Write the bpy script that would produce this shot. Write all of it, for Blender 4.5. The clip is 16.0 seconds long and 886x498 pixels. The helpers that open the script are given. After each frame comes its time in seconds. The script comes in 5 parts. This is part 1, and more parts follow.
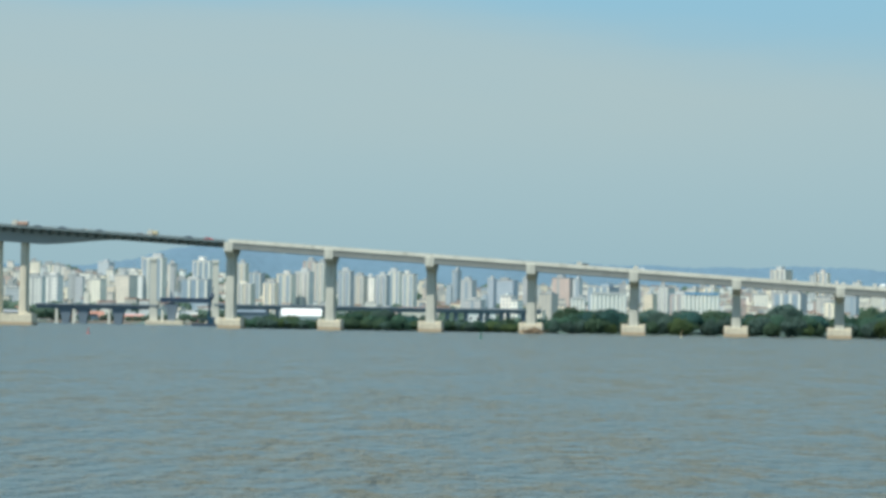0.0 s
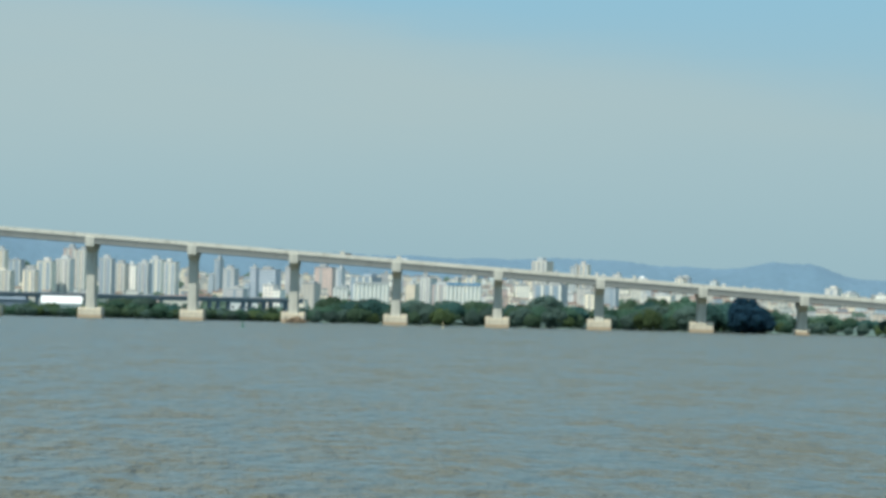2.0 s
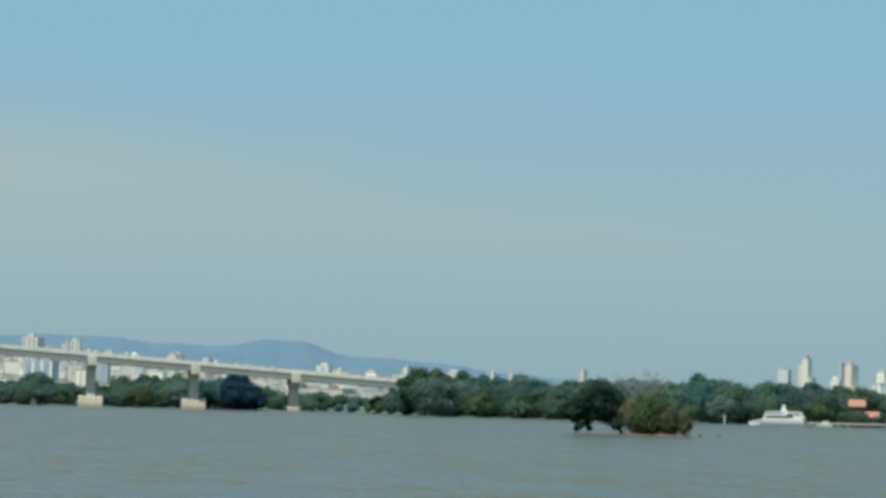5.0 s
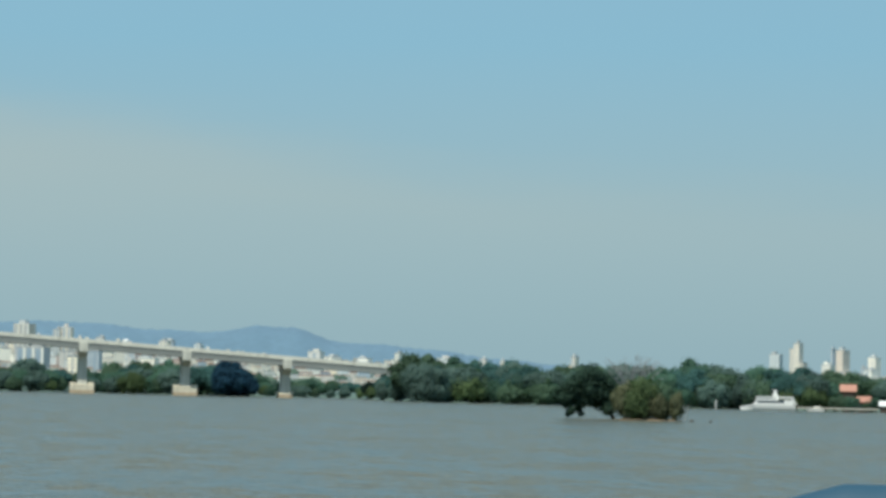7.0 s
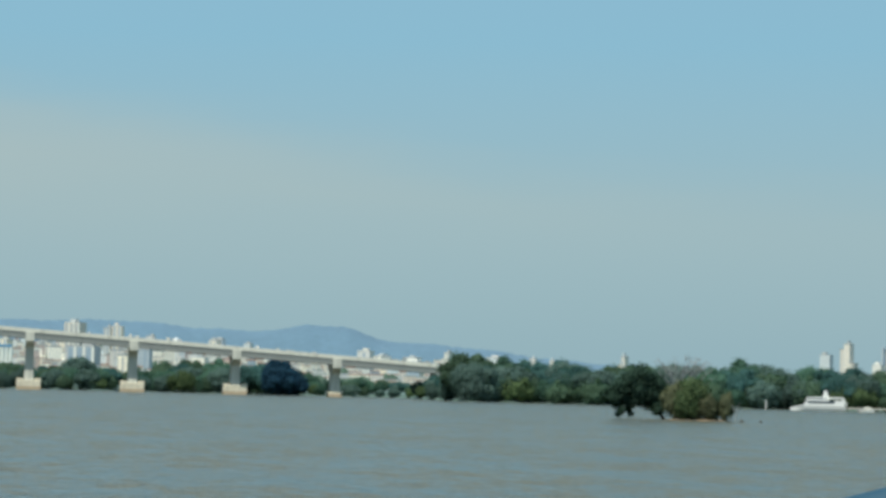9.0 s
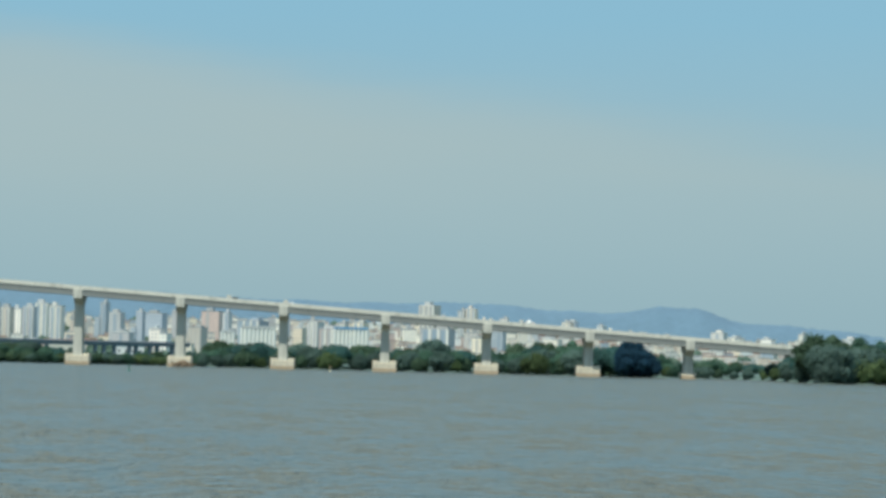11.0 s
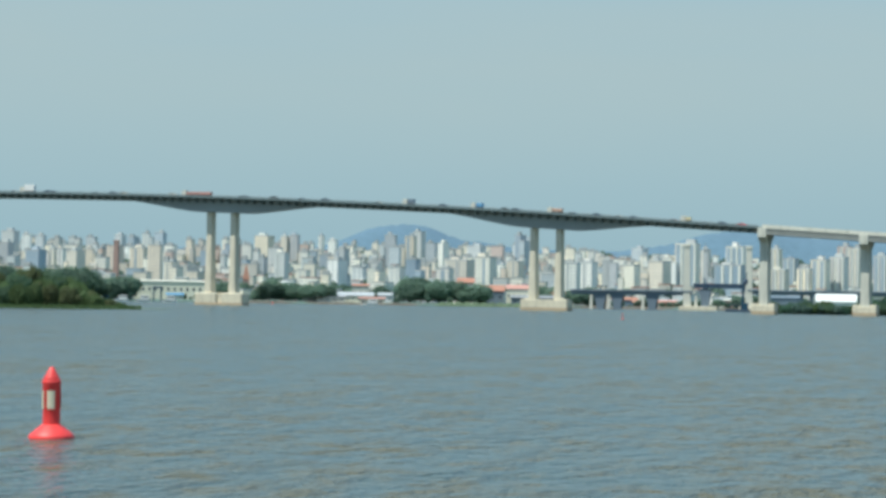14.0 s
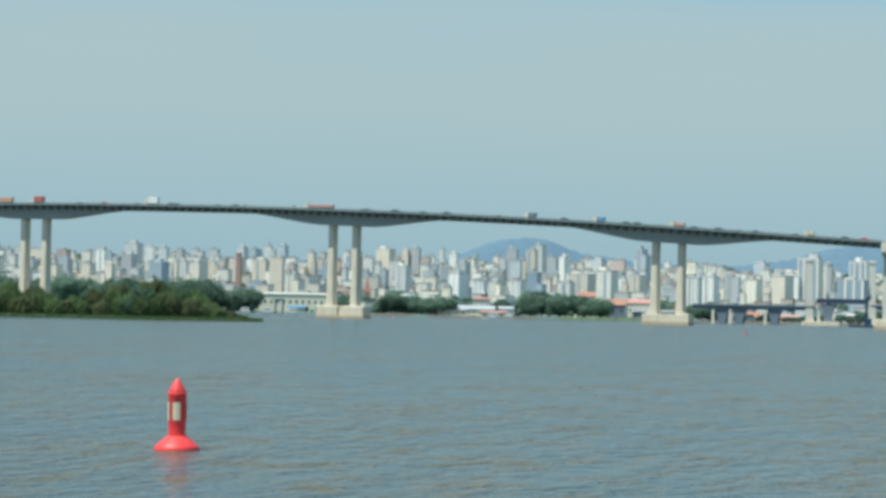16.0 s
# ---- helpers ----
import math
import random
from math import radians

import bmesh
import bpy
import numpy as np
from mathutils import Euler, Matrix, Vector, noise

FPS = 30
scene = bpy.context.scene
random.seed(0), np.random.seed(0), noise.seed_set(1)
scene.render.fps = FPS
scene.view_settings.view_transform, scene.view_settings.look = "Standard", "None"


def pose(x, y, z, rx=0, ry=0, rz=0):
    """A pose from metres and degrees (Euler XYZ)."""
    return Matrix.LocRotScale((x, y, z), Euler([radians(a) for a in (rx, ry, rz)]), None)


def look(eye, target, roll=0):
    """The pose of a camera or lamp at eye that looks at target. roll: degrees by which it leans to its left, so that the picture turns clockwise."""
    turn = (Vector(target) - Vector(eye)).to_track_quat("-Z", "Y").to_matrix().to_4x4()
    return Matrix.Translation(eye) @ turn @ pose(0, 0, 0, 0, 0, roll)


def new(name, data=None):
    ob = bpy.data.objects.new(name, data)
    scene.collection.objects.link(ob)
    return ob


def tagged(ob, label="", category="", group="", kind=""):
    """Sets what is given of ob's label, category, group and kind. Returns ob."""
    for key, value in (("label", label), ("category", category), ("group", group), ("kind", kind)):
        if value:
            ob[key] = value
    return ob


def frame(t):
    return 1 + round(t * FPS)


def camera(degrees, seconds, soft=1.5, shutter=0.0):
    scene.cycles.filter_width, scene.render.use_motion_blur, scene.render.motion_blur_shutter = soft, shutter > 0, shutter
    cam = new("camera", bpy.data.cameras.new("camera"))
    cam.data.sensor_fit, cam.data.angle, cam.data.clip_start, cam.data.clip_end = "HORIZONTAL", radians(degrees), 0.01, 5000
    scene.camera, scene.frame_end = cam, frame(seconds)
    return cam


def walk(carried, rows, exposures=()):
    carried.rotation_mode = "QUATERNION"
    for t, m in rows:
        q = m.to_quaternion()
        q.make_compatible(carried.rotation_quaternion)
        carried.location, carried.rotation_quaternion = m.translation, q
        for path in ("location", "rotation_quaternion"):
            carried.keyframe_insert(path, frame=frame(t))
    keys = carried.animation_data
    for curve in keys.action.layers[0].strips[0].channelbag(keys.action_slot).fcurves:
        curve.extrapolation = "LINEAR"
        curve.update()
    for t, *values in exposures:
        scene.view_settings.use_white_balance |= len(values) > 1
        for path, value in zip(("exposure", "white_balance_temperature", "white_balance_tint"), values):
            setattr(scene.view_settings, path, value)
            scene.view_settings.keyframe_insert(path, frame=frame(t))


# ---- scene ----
# ---------------------------------------------------------------- camera
LENS = 18.8
EYE = Vector((0.0, 0.0, 4.0))


def aim(t, bearing, tilt, lean):
    """Pose of the camera on the slowly drifting boat: degrees right of north, up, and the lean of the picture."""
    b, e = radians(bearing), radians(tilt)
    eye = EYE + Vector((-0.05 * (max(t, 13.0) - 15.0), 0.0, 0.0))
    return look(eye, eye + 100 * Vector((math.sin(b) * math.cos(e), math.cos(b) * math.cos(e), math.sin(e))), lean)


cam = camera(LENS, 16.0, soft=3.5)
WALK = [
    (0.0, 0.000, 1.581, 0.959), (0.5, -0.050, 1.343, 1.013), (1.0, 0.543, 1.369, 0.946), (1.5, 2.742, 1.297, 1.110),
    (2.0, 5.077, 1.458, 1.381), (2.5, 6.819, 1.531, 1.402), (3.0, 8.916, 1.895, 1.601), (3.5, 10.006, 2.309, 1.416),
    (4.0, 12.211, 2.770, 1.375), (4.5, 13.469, 3.207, 1.373), (5.0, 15.863, 3.361, 1.434), (5.2, 16.933, 3.374, 1.480),
    (5.8, 18.4, 3.33, 1.45), (6.6, 17.0, 3.17, 1.38),
    (7.3, 15.659, 3.070, 1.321), (7.5, 15.567, 3.136, 1.385), (8.0, 15.131, 2.941, 1.504), (8.2, 15.151, 3.053, 1.500),
    (9.2, 14.95, 3.02, 1.45),
    (10.3, 13.223, 2.876, 1.439), (10.5, 11.857, 2.675, 1.525), (11.0, 7.465, 2.457, 1.396), (11.5, 2.187, 1.843, 1.126),
    (12.0, -1.132, 1.492, 1.054), (12.5, -3.808, 1.372, 0.832), (13.0, -7.093, 1.232, 0.886), (13.5, -9.080, 1.210, 0.911),
    (14.0, -11.375, 1.091, 0.924), (14.5, -11.943, 1.069, 1.255), (15.0, -12.995, 1.353, 1.348), (15.5, -13.670, 1.374, 1.357),
    (16.0, -13.973, 1.334, 1.204),
]
walk(cam, [(t, aim(t, b, e, r)) for t, b, e, r in WALK],
     exposures=[(0.0, 0.06, 6420, 5), (3.0, 0.0, 6500, 5), (5.0, -0.12, 6520, 5), (8.2, -0.05, 6520, 5), (10.5, -0.06, 6480, 5), (12.0, 0.0, 6420, 5), (14.0, 0.05, 6340, 5), (16.0, 0.07, 6340, 5)])

# ---------------------------------------------------------------- light
SUN_BEARING, SUN_HEIGHT = 227.0, 62.0          # where the sun stands, degrees
world = bpy.data.worlds.new("sky")
scene.world = world
world.use_nodes = True


class Nodes:
    """Short hand for node trees."""

    def __init__(self, tree):
        self.tree = tree

    def add(self, kind, **values):
        n = self.tree.nodes.new(kind)
        for k, v in values.items():
            setattr(n, k, v)
        return n

    def put(self, node, name, value):
        if isinstance(value, bpy.types.NodeSocket):
            self.tree.links.new(value, node.inputs[name])
        else:
            node.inputs[name].default_value = value

    def math(self, op, a, b=0.0, c=0.0):
        n = self.add("ShaderNodeMath", operation=op)
        for i, v in enumerate((a, b, c)):
            self.put(n, i, v)
        return n.outputs[0]

    def step(self, v, a, b):
        n = self.add("ShaderNodeMapRange", interpolation_type="SMOOTHSTEP")
        self.put(n, 0, v), self.put(n, 1, a), self.put(n, 2, b)
        return n.outputs[0]

    def mix(self, fac, a, b, mode="MIX"):
        n = self.add("ShaderNodeMix", data_type="RGBA", blend_type=mode)
        self.put(n, 0, fac), self.put(n, 6, a), self.put(n, 7, b)
        return n.outputs[2]

    def noise(self, vector, scale, detail=3.0, rough=0.55):
        n = self.add("ShaderNodeTexNoise")
        if vector is not None:
            self.put(n, "Vector", vector)
        self.put(n, "Scale", scale), self.put(n, "Detail", detail), self.put(n, "Roughness", rough)
        return n.outputs[0]

    def scaled(self, vector, x, y, z):
        n = self.add("ShaderNodeMapping")
        self.put(n, "Vector", vector), self.put(n, "Scale", (x, y, z))
        return n.outputs[0]

    def ramp(self, fac, *stops):
        n = self.add("ShaderNodeValToRGB")
        self.put(n, 0, fac)
        r = n.color_ramp
        while len(r.elements) < len(stops):
            r.elements.new(0.5)
        for e, (p, c) in zip(r.elements, stops):
            e.position, e.color = p, (*c, 1.0)
        return n.outputs[0]


W = Nodes(world.node_tree)
world.node_tree.nodes.clear()
sky = W.add("ShaderNodeTexSky", sky_type="NISHITA")
sky.sun_disc, sky.sun_elevation, sky.sun_rotation = False, radians(SUN_HEIGHT), radians(SUN_BEARING)
sky.air_density, sky.dust_density, sky.ozone_density = 1.0, 2.0, 1.5
way = W.add("ShaderNodeTexCoord").outputs["Generated"]
sep = W.add("ShaderNodeSeparateXYZ")
W.put(sep, 0, way)
up = sep.outputs[2]
clear = W.ramp(up, (0.0, (0.335, 0.495, 0.575)), (0.03, (0.348, 0.512, 0.588)), (0.075, (0.352, 0.53, 0.618)), (0.13, (0.288, 0.54, 0.71)),
               (0.35, (0.30, 0.50, 0.72)), (1.0, (0.25, 0.43, 0.66)))
# a thin veil of high cloud whose upper edge sinks towards the east
east = W.math("MAXIMUM", sep.outputs[0], -0.05)
edge = W.math("MULTIPLY_ADD", east, -0.115, 0.120)
wisp = W.noise(W.scaled(way, 5.0, 5.0, 26.0), 1.0, 4.0, 0.55)
over = W.math("SUBTRACT", up, edge)
over = W.math("MULTIPLY_ADD", W.math("SUBTRACT", wisp, 0.5), 0.045, over)
veil = W.math("MULTIPLY", W.step(over, 0.012, -0.022), W.step(up, 0.015, 0.095))
cover = W.math("MULTIPLY", veil, W.math("MULTIPLY_ADD", wisp, 0.5, 0.5))
cover = W.math("MULTIPLY", cover, W.math("MULTIPLY_ADD", W.step(sep.outputs[0], 0.0, 0.4), -0.3, 1.0))
sky_colour = W.mix(cover, clear, (0.46, 0.555, 0.565, 1.0))
dim = W.add("ShaderNodeVectorMath", operation="SCALE")
W.put(dim, 0, sky.outputs[0]), W.put(dim, "Scale", 0.07)
sky_colour = W.mix(0.12, sky_colour, dim.outputs[0])
back = W.add("ShaderNodeBackground")
W.put(back, 0, sky_colour), W.put(back, 1, 1.0)
W.put(W.add("ShaderNodeOutputWorld"), 0, back.outputs[0])

sun_data = bpy.data.lights.new("sun", "SUN")
sun_data.energy, sun_data.angle, sun_data.color = 5.0, radians(0.6), (1.0, 0.965, 0.895)
sun = new("sun", sun_data)
sb, se = radians(SUN_BEARING), radians(SUN_HEIGHT)
sun.matrix_world = look(Vector((math.sin(sb) * math.cos(se), math.cos(sb) * math.cos(se), math.sin(se))) * 300, (0, 0, 0))


# ---------------------------------------------------------------- materials
def surface(name, colour, rough=0.8, grain=0.15, patch=0.15, size=2.0, tint=0.0, bump=0.0, metal=0.0, stain=None):
    """Plain surface with two scales of variation, sizes in metres; tint varies it from object to object."""
    m = bpy.data.materials.new(name)
    m.use_nodes = True
    n = Nodes(m.node_tree)
    bsdf = m.node_tree.nodes["Principled BSDF"]
    pos = n.add("ShaderNodeTexCoord").outputs["Object"]
    big = n.noise(pos, 1.0 / (size * 5), 3.0)
    fine = n.noise(pos, 1.0 / (size * 0.4), 4.0, 0.65)
    k = n.math("MULTIPLY_ADD", n.math("SUBTRACT", big, 0.5), 2 * patch, 1.0)
    k = n.math("MULTIPLY_ADD", n.math("SUBTRACT", fine, 0.5), 2 * grain, k)
    if tint:
        rnd = n.add("ShaderNodeObjectInfo").outputs["Random"]
        k = n.math("MULTIPLY_ADD", n.math("SUBTRACT", rnd, 0.5), 2 * tint, k)
    out = n.mix(1.0, (*colour, 1.0), k, "MULTIPLY")
    if stain:
        streak = n.noise(n.scaled(pos, 1.0 / size, 1.0 / size, 0.12 / size), 1.0, 4.0, 0.6)
        out = n.mix(n.math("MULTIPLY", n.step(streak, 0.5, 0.72), 0.6), out, (*stain, 1.0))
    n.put(bsdf, "Base Color", out)
    n.put(bsdf, "Roughness", rough), n.put(bsdf, "Metallic", metal)
    if bump:
        b = n.add("ShaderNodeBump")
        n.put(b, "Height", fine), n.put(b, "Strength", 0.5), n.put(b, "Distance", bump)
        n.put(bsdf, "Normal", b.outputs[0])
    return m


def facade(name, wall, glass, storey=3.0, bay=3.4, share=0.5):
    """Rendered wall with a grid of windows of real size; the grid follows the object's own axes."""
    m = bpy.data.materials.new(name)
    m.use_nodes = True
    n = Nodes(m.node_tree)
    bsdf = m.node_tree.nodes["Principled BSDF"]
    tc = n.add("ShaderNodeTexCoord")
    p, q = n.add("ShaderNodeSeparateXYZ"), n.add("ShaderNodeSeparateXYZ")
    n.put(p, 0, tc.outputs["Object"]), n.put(q, 0, tc.outputs["Normal"])
    side = n.math("GREATER_THAN", n.math("ABSOLUTE", q.outputs[0]), 0.7)
    flat = n.math("GREATER_THAN", n.math("ABSOLUTE", q.outputs[2]), 0.7)
    along = n.math("ADD", n.math("MULTIPLY", p.outputs[0], n.math("SUBTRACT", 1.0, side)), n.math("MULTIPLY", p.outputs[1], side))
    a = n.math("FRACT", n.math("DIVIDE", n.math("ADD", along, 500.0), bay))
    z = n.math("FRACT", n.math("DIVIDE", p.outputs[2], storey))
    win = n.math("MULTIPLY", n.math("LESS_THAN", n.math("ABSOLUTE", n.math("SUBTRACT", a, 0.5)), share / 2),
                 n.math("LESS_THAN", n.math("ABSOLUTE", n.math("SUBTRACT", z, 0.55)), 0.25))
    win = n.math("MULTIPLY", win, n.math("SUBTRACT", 1.0, flat))
    rnd = n.math("FRACT", n.math("ADD", n.add("ShaderNodeObjectInfo").outputs["Random"], n.add("ShaderNodeNewGeometry").outputs["Random Per Island"]))
    dirt = n.noise(tc.outputs["Object"], 0.09, 4.0)
    k = n.math("MULTIPLY_ADD", n.math("SUBTRACT", rnd, 0.5), 0.36, n.math("MULTIPLY_ADD", dirt, 0.4, 0.78))
    hue = n.ramp(n.math("FRACT", n.math("MULTIPLY", rnd, 7.3)), (0.0, (0.84, 0.93, 1.0)), (0.25, (1.16, 1.15, 1.11)), (0.5, (1.22, 1.15, 1.03)), (0.78, (1.02, 1.03, 1.04)), (1.0, (1.14, 1.04, 0.97)))
    base = n.mix(1.0, n.mix(1.0, (*wall, 1.0), k, "MULTIPLY"), hue, "MULTIPLY")
    n.put(bsdf, "Base Color", n.mix(win, base, (*glass, 1.0)))
    n.put(bsdf, "Roughness", n.math("MULTIPLY_ADD", win, -0.55, 0.85))
    return m


def leaves(name, low, high, tint=0.25):
    m = bpy.data.materials.new(name)
    m.use_nodes = True
    n = Nodes(m.node_tree)
    bsdf = m.node_tree.nodes["Principled BSDF"]
    info = n.add("ShaderNodeObjectInfo").outputs["Random"]
    isle = n.add("ShaderNodeNewGeometry").outputs["Random Per Island"]
    pos = n.add("ShaderNodeTexCoord").outputs["Object"]
    k = n.math("MULTIPLY_ADD", isle, 0.55, n.math("MULTIPLY", n.noise(pos, 0.35, 2.0), 0.6))
    c = n.mix(k, (*low, 1.0), (*high, 1.0))
    v = n.math("MULTIPLY_ADD", n.math("SUBTRACT", info, 0.5), 2 * tint, 1.0)
    green = n.mix(1.0, c, v, "MULTIPLY")
    n.put(bsdf, "Base Color", green)
    n.put(bsdf, "Roughness", 0.8), n.put(bsdf, "Specular IOR Level", 0.12)
    thin = n.add("ShaderNodeBsdfTranslucent")
    n.put(thin, "Color", n.mix(1.0, green, (1.15, 1.35, 0.95, 1.0), "MULTIPLY"))
    both = n.add("ShaderNodeMixShader")
    n.put(both, 0, 0.38), n.put(both, 1, bsdf.outputs[0]), n.put(both, 2, thin.outputs[0])
    n.put(m.node_tree.nodes["Material Output"], 0, both.outputs[0])
    return m


def river():
    m = bpy.data.materials.new("river_water")
    m.use_nodes = True
    n = Nodes(m.node_tree)
    bsdf = m.node_tree.nodes["Principled BSDF"]
    pos = n.add("ShaderNodeTexCoord").outputs["Object"]
    silt = n.noise(n.scaled(pos, 0.012, 0.004, 1.0), 1.0, 3.0)
    east = n.add("ShaderNodeSeparateXYZ")
    n.put(east, 0, pos)
    east_tone = n.step(east.outputs[0], -45.0, 45.0)          # browner, less reflective water to the east
    near = n.noise(n.scaled(pos, 1.0, 0.50, 1.0), 1.0, 4.0, 0.64)
    mid = n.noise(n.scaled(pos, 0.42, 0.19, 1.0), 1.0, 4.0, 0.66)
    wide = n.noise(n.scaled(pos, 0.13, 0.040, 1.0), 1.0, 5.0, 0.70)
    broad = n.noise(n.scaled(pos, 0.05, 0.008, 1.0), 1.0, 2.0, 0.6)
    patch = n.math("MULTIPLY_ADD", near, 0.80, n.math("MULTIPLY_ADD", mid, 0.66, n.math("MULTIPLY", wide, 0.70)))
    patch = n.math("MULTIPLY_ADD", east_tone, -0.07, n.math("MULTIPLY_ADD", broad, 0.16, patch))
    patch = n.step(patch, 1.00, 1.28)
    # Brown wave faces and blue sky sheen are coloured in, besides real silt.
    mud = n.math("MULTIPLY_ADD", n.math("SUBTRACT", 1.0, patch), 0.7, n.math("MULTIPLY", silt, 0.25))
    n.put(bsdf, "Base Color", n.mix(mud, (0.050, 0.086, 0.086, 1.0), (0.132, 0.116, 0.072, 1.0)))
    n.put(bsdf, "Roughness", 0.22), n.put(bsdf, "IOR", 1.333), n.put(bsdf, "Specular IOR Level", n.math("MULTIPLY_ADD", patch, n.math("MULTIPLY_ADD", east_tone, -0.3, 1.08), 0.03))
    chop = n.noise(n.scaled(pos, 1.3, 0.45, 1.0), 1.0, 3.0, 0.6)
    swell = n.noise(n.scaled(pos, 0.36, 0.13, 1.0), 1.0, 2.0, 0.5)
    gust = n.noise(n.scaled(pos, 0.03, 0.012, 1.0), 1.0, 2.0)
    ripple = n.noise(n.scaled(pos, 3.6, 1.5, 1.0), 1.0, 2.0, 0.6)
    h = n.math("ADD", n.math("MULTIPLY", chop, n.math("MULTIPLY_ADD", gust, 0.6, 0.55)), n.math("MULTIPLY", swell, 0.8))
    h = n.math("MULTIPLY_ADD", ripple, 0.18, h)
    b = n.add("ShaderNodeBump")
    n.put(b, "Height", h), n.put(b, "Strength", 1.0), n.put(b, "Distance", 1.6)
    n.put(bsdf, "Normal", b.outputs[0])
    return m


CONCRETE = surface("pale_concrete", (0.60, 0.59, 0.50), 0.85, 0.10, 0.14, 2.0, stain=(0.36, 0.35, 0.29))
FOOTING = surface("footing_concrete", (0.66, 0.595, 0.45), 0.9, 0.15, 0.2, 1.5, stain=(0.30, 0.27, 0.22))
TIDE = surface("silt_stained_concrete", (0.46, 0.36, 0.24), 0.9, 0.2, 0.25, 1.2)
COLUMN = surface("warm_column_concrete", (0.68, 0.62, 0.48), 0.85, 0.12, 0.16, 1.8, stain=(0.38, 0.345, 0.27))
# Girder grey is the parapet concrete darkened for the shade it hangs in.
GIRDER = surface("girder_concrete_shaded", (0.235, 0.25, 0.23), 0.85, 0.10, 0.15, 2.5, stain=(0.20, 0.21, 0.195))
# Main-span slab and box girder: shade and water bounce put into flat greys.
BOXGIRDER = surface("shade_toned_box_girder", (0.32, 0.355, 0.35), 0.85, 0.12, 0.15, 3.0)
FASCIA = surface("shade_dark_fascia", (0.125, 0.168, 0.172), 0.85, 0.15, 0.18, 2.0)
RAIL = surface("grey_steel_rail", (0.30, 0.30, 0.29), 0.5, 0.1, 0.1, 1.0, metal=0.3)
# Blue-grey old concrete: the deck's shadow on the piers is in its colour.
OLDCON = surface("old_concrete_shade_blue", (0.15, 0.195, 0.235), 0.9, 0.15, 0.2, 2.0)
OLDPALE = surface("old_tower_concrete", (0.62, 0.60, 0.51), 0.9, 0.1, 0.12, 2.0)
DARKSTEEL = surface("dark_blue_steel", (0.055, 0.09, 0.14), 0.6, 0.2, 0.2, 1.0)
BARK = surface("bark", (0.075, 0.06, 0.045), 0.9, 0.3, 0.2, 0.5)
CREAM = surface("cream_render", (0.78, 0.74, 0.58), 0.8, 0.08, 0.1, 2.0)
WHITE = surface("white_paint", (0.74, 0.74, 0.70), 0.5, 0.05, 0.06, 1.5)
GLASS = surface("dark_glazing", (0.03, 0.05, 0.07), 0.15, 0.1, 0.1, 1.0)
RED = surface("red_paint", (0.80, 0.055, 0.05), 0.5, 0.10, 0.12, 0.5)
DULLRED = surface("faded_red_paint", (0.42, 0.12, 0.10), 0.6, 0.1, 0.15, 0.5)
ORANGE = surface("orange_paint", (0.50, 0.31, 0.22), 0.5, 0.1, 0.1, 1.0)
PATCH = surface("cream_reflector", (0.72, 0.64, 0.46), 0.6, 0.15, 0.1, 0.2)
BLACK = surface("black_rubber", (0.02, 0.02, 0.022), 0.8, 0.2, 0.1, 0.5)
BLUE = surface("blue_hull_paint", (0.010, 0.058, 0.098), 0.65, 0.08, 0.1, 0.3)
GREENPAINT = surface("green_paint", (0.01, 0.14, 0.09), 0.5, 0.1, 0.1, 0.5)
YELLOW = surface("pale_yellow_paint", (0.65, 0.55, 0.32), 0.5, 0.1, 0.1, 0.5)
PINKROOF = surface("faded_red_sheet_roof", (0.50, 0.27, 0.22), 0.8, 0.15, 0.2, 1.5)
TERRACOTTA = surface("terracotta_roof", (0.40, 0.20, 0.14), 0.85, 0.2, 0.2, 1.0)
BRICK = surface("red_brick", (0.34, 0.225, 0.19), 0.9, 0.2, 0.15, 1.5)
ROOFGREY = surface("grey_roof", (0.34, 0.36, 0.37), 0.7, 0.15, 0.15, 2.0, tint=0.3)
BLUEROOF = surface("blue_sheet_roof", (0.12, 0.30, 0.48), 0.5, 0.1, 0.15, 2.0)
WRACK = surface("wet_driftwood", (0.17, 0.125, 0.08), 0.95, 0.3, 0.25, 0.6)
SILO = surface("white_silo_paint", (0.74, 0.745, 0.68), 0.6, 0.08, 0.1, 2.0)
SOIL = surface("bare_bank_soil", (0.25, 0.18, 0.11), 0.95, 0.25, 0.25, 1.5)
EARTH = surface("trodden_bank_earth", (0.115, 0.100, 0.075), 0.95, 0.25, 0.3, 1.5)
GRASS = surface("bank_grass", (0.080, 0.120, 0.062), 0.95, 0.3, 0.3, 3.0)
LAND = surface("wooded_town_land", (0.085, 0.135, 0.110), 0.95, 0.3, 0.35, 30.0)
# Green hills tinted blue: the distance haze is in the base colour.
HAZEHILL = surface("far_hill_haze_blue", (0.106, 0.179, 0.234), 1.0, 0.22, 0.16, 30.0)
WATER = river()
LEAF = [leaves("leaves_green", (0.053, 0.119, 0.085), (0.077, 0.144, 0.098)),
        leaves("leaves_olive", (0.066, 0.119, 0.077), (0.091, 0.144, 0.087)),
        leaves("leaves_dark", (0.041, 0.104, 0.098), (0.058, 0.125, 0.111)),
        leaves("leaves_grey", (0.070, 0.125, 0.108), (0.102, 0.155, 0.130))]
# Town leaves are paled and blued to carry haze over the far bank.
LEAF_HAZED = leaves("leaves_town_hazed", (0.109, 0.180, 0.143), (0.152, 0.220, 0.163))
LEAF_LEAN = leaves("leaves_dark_olive", (0.032, 0.064, 0.048), (0.052, 0.090, 0.060), 0.1)
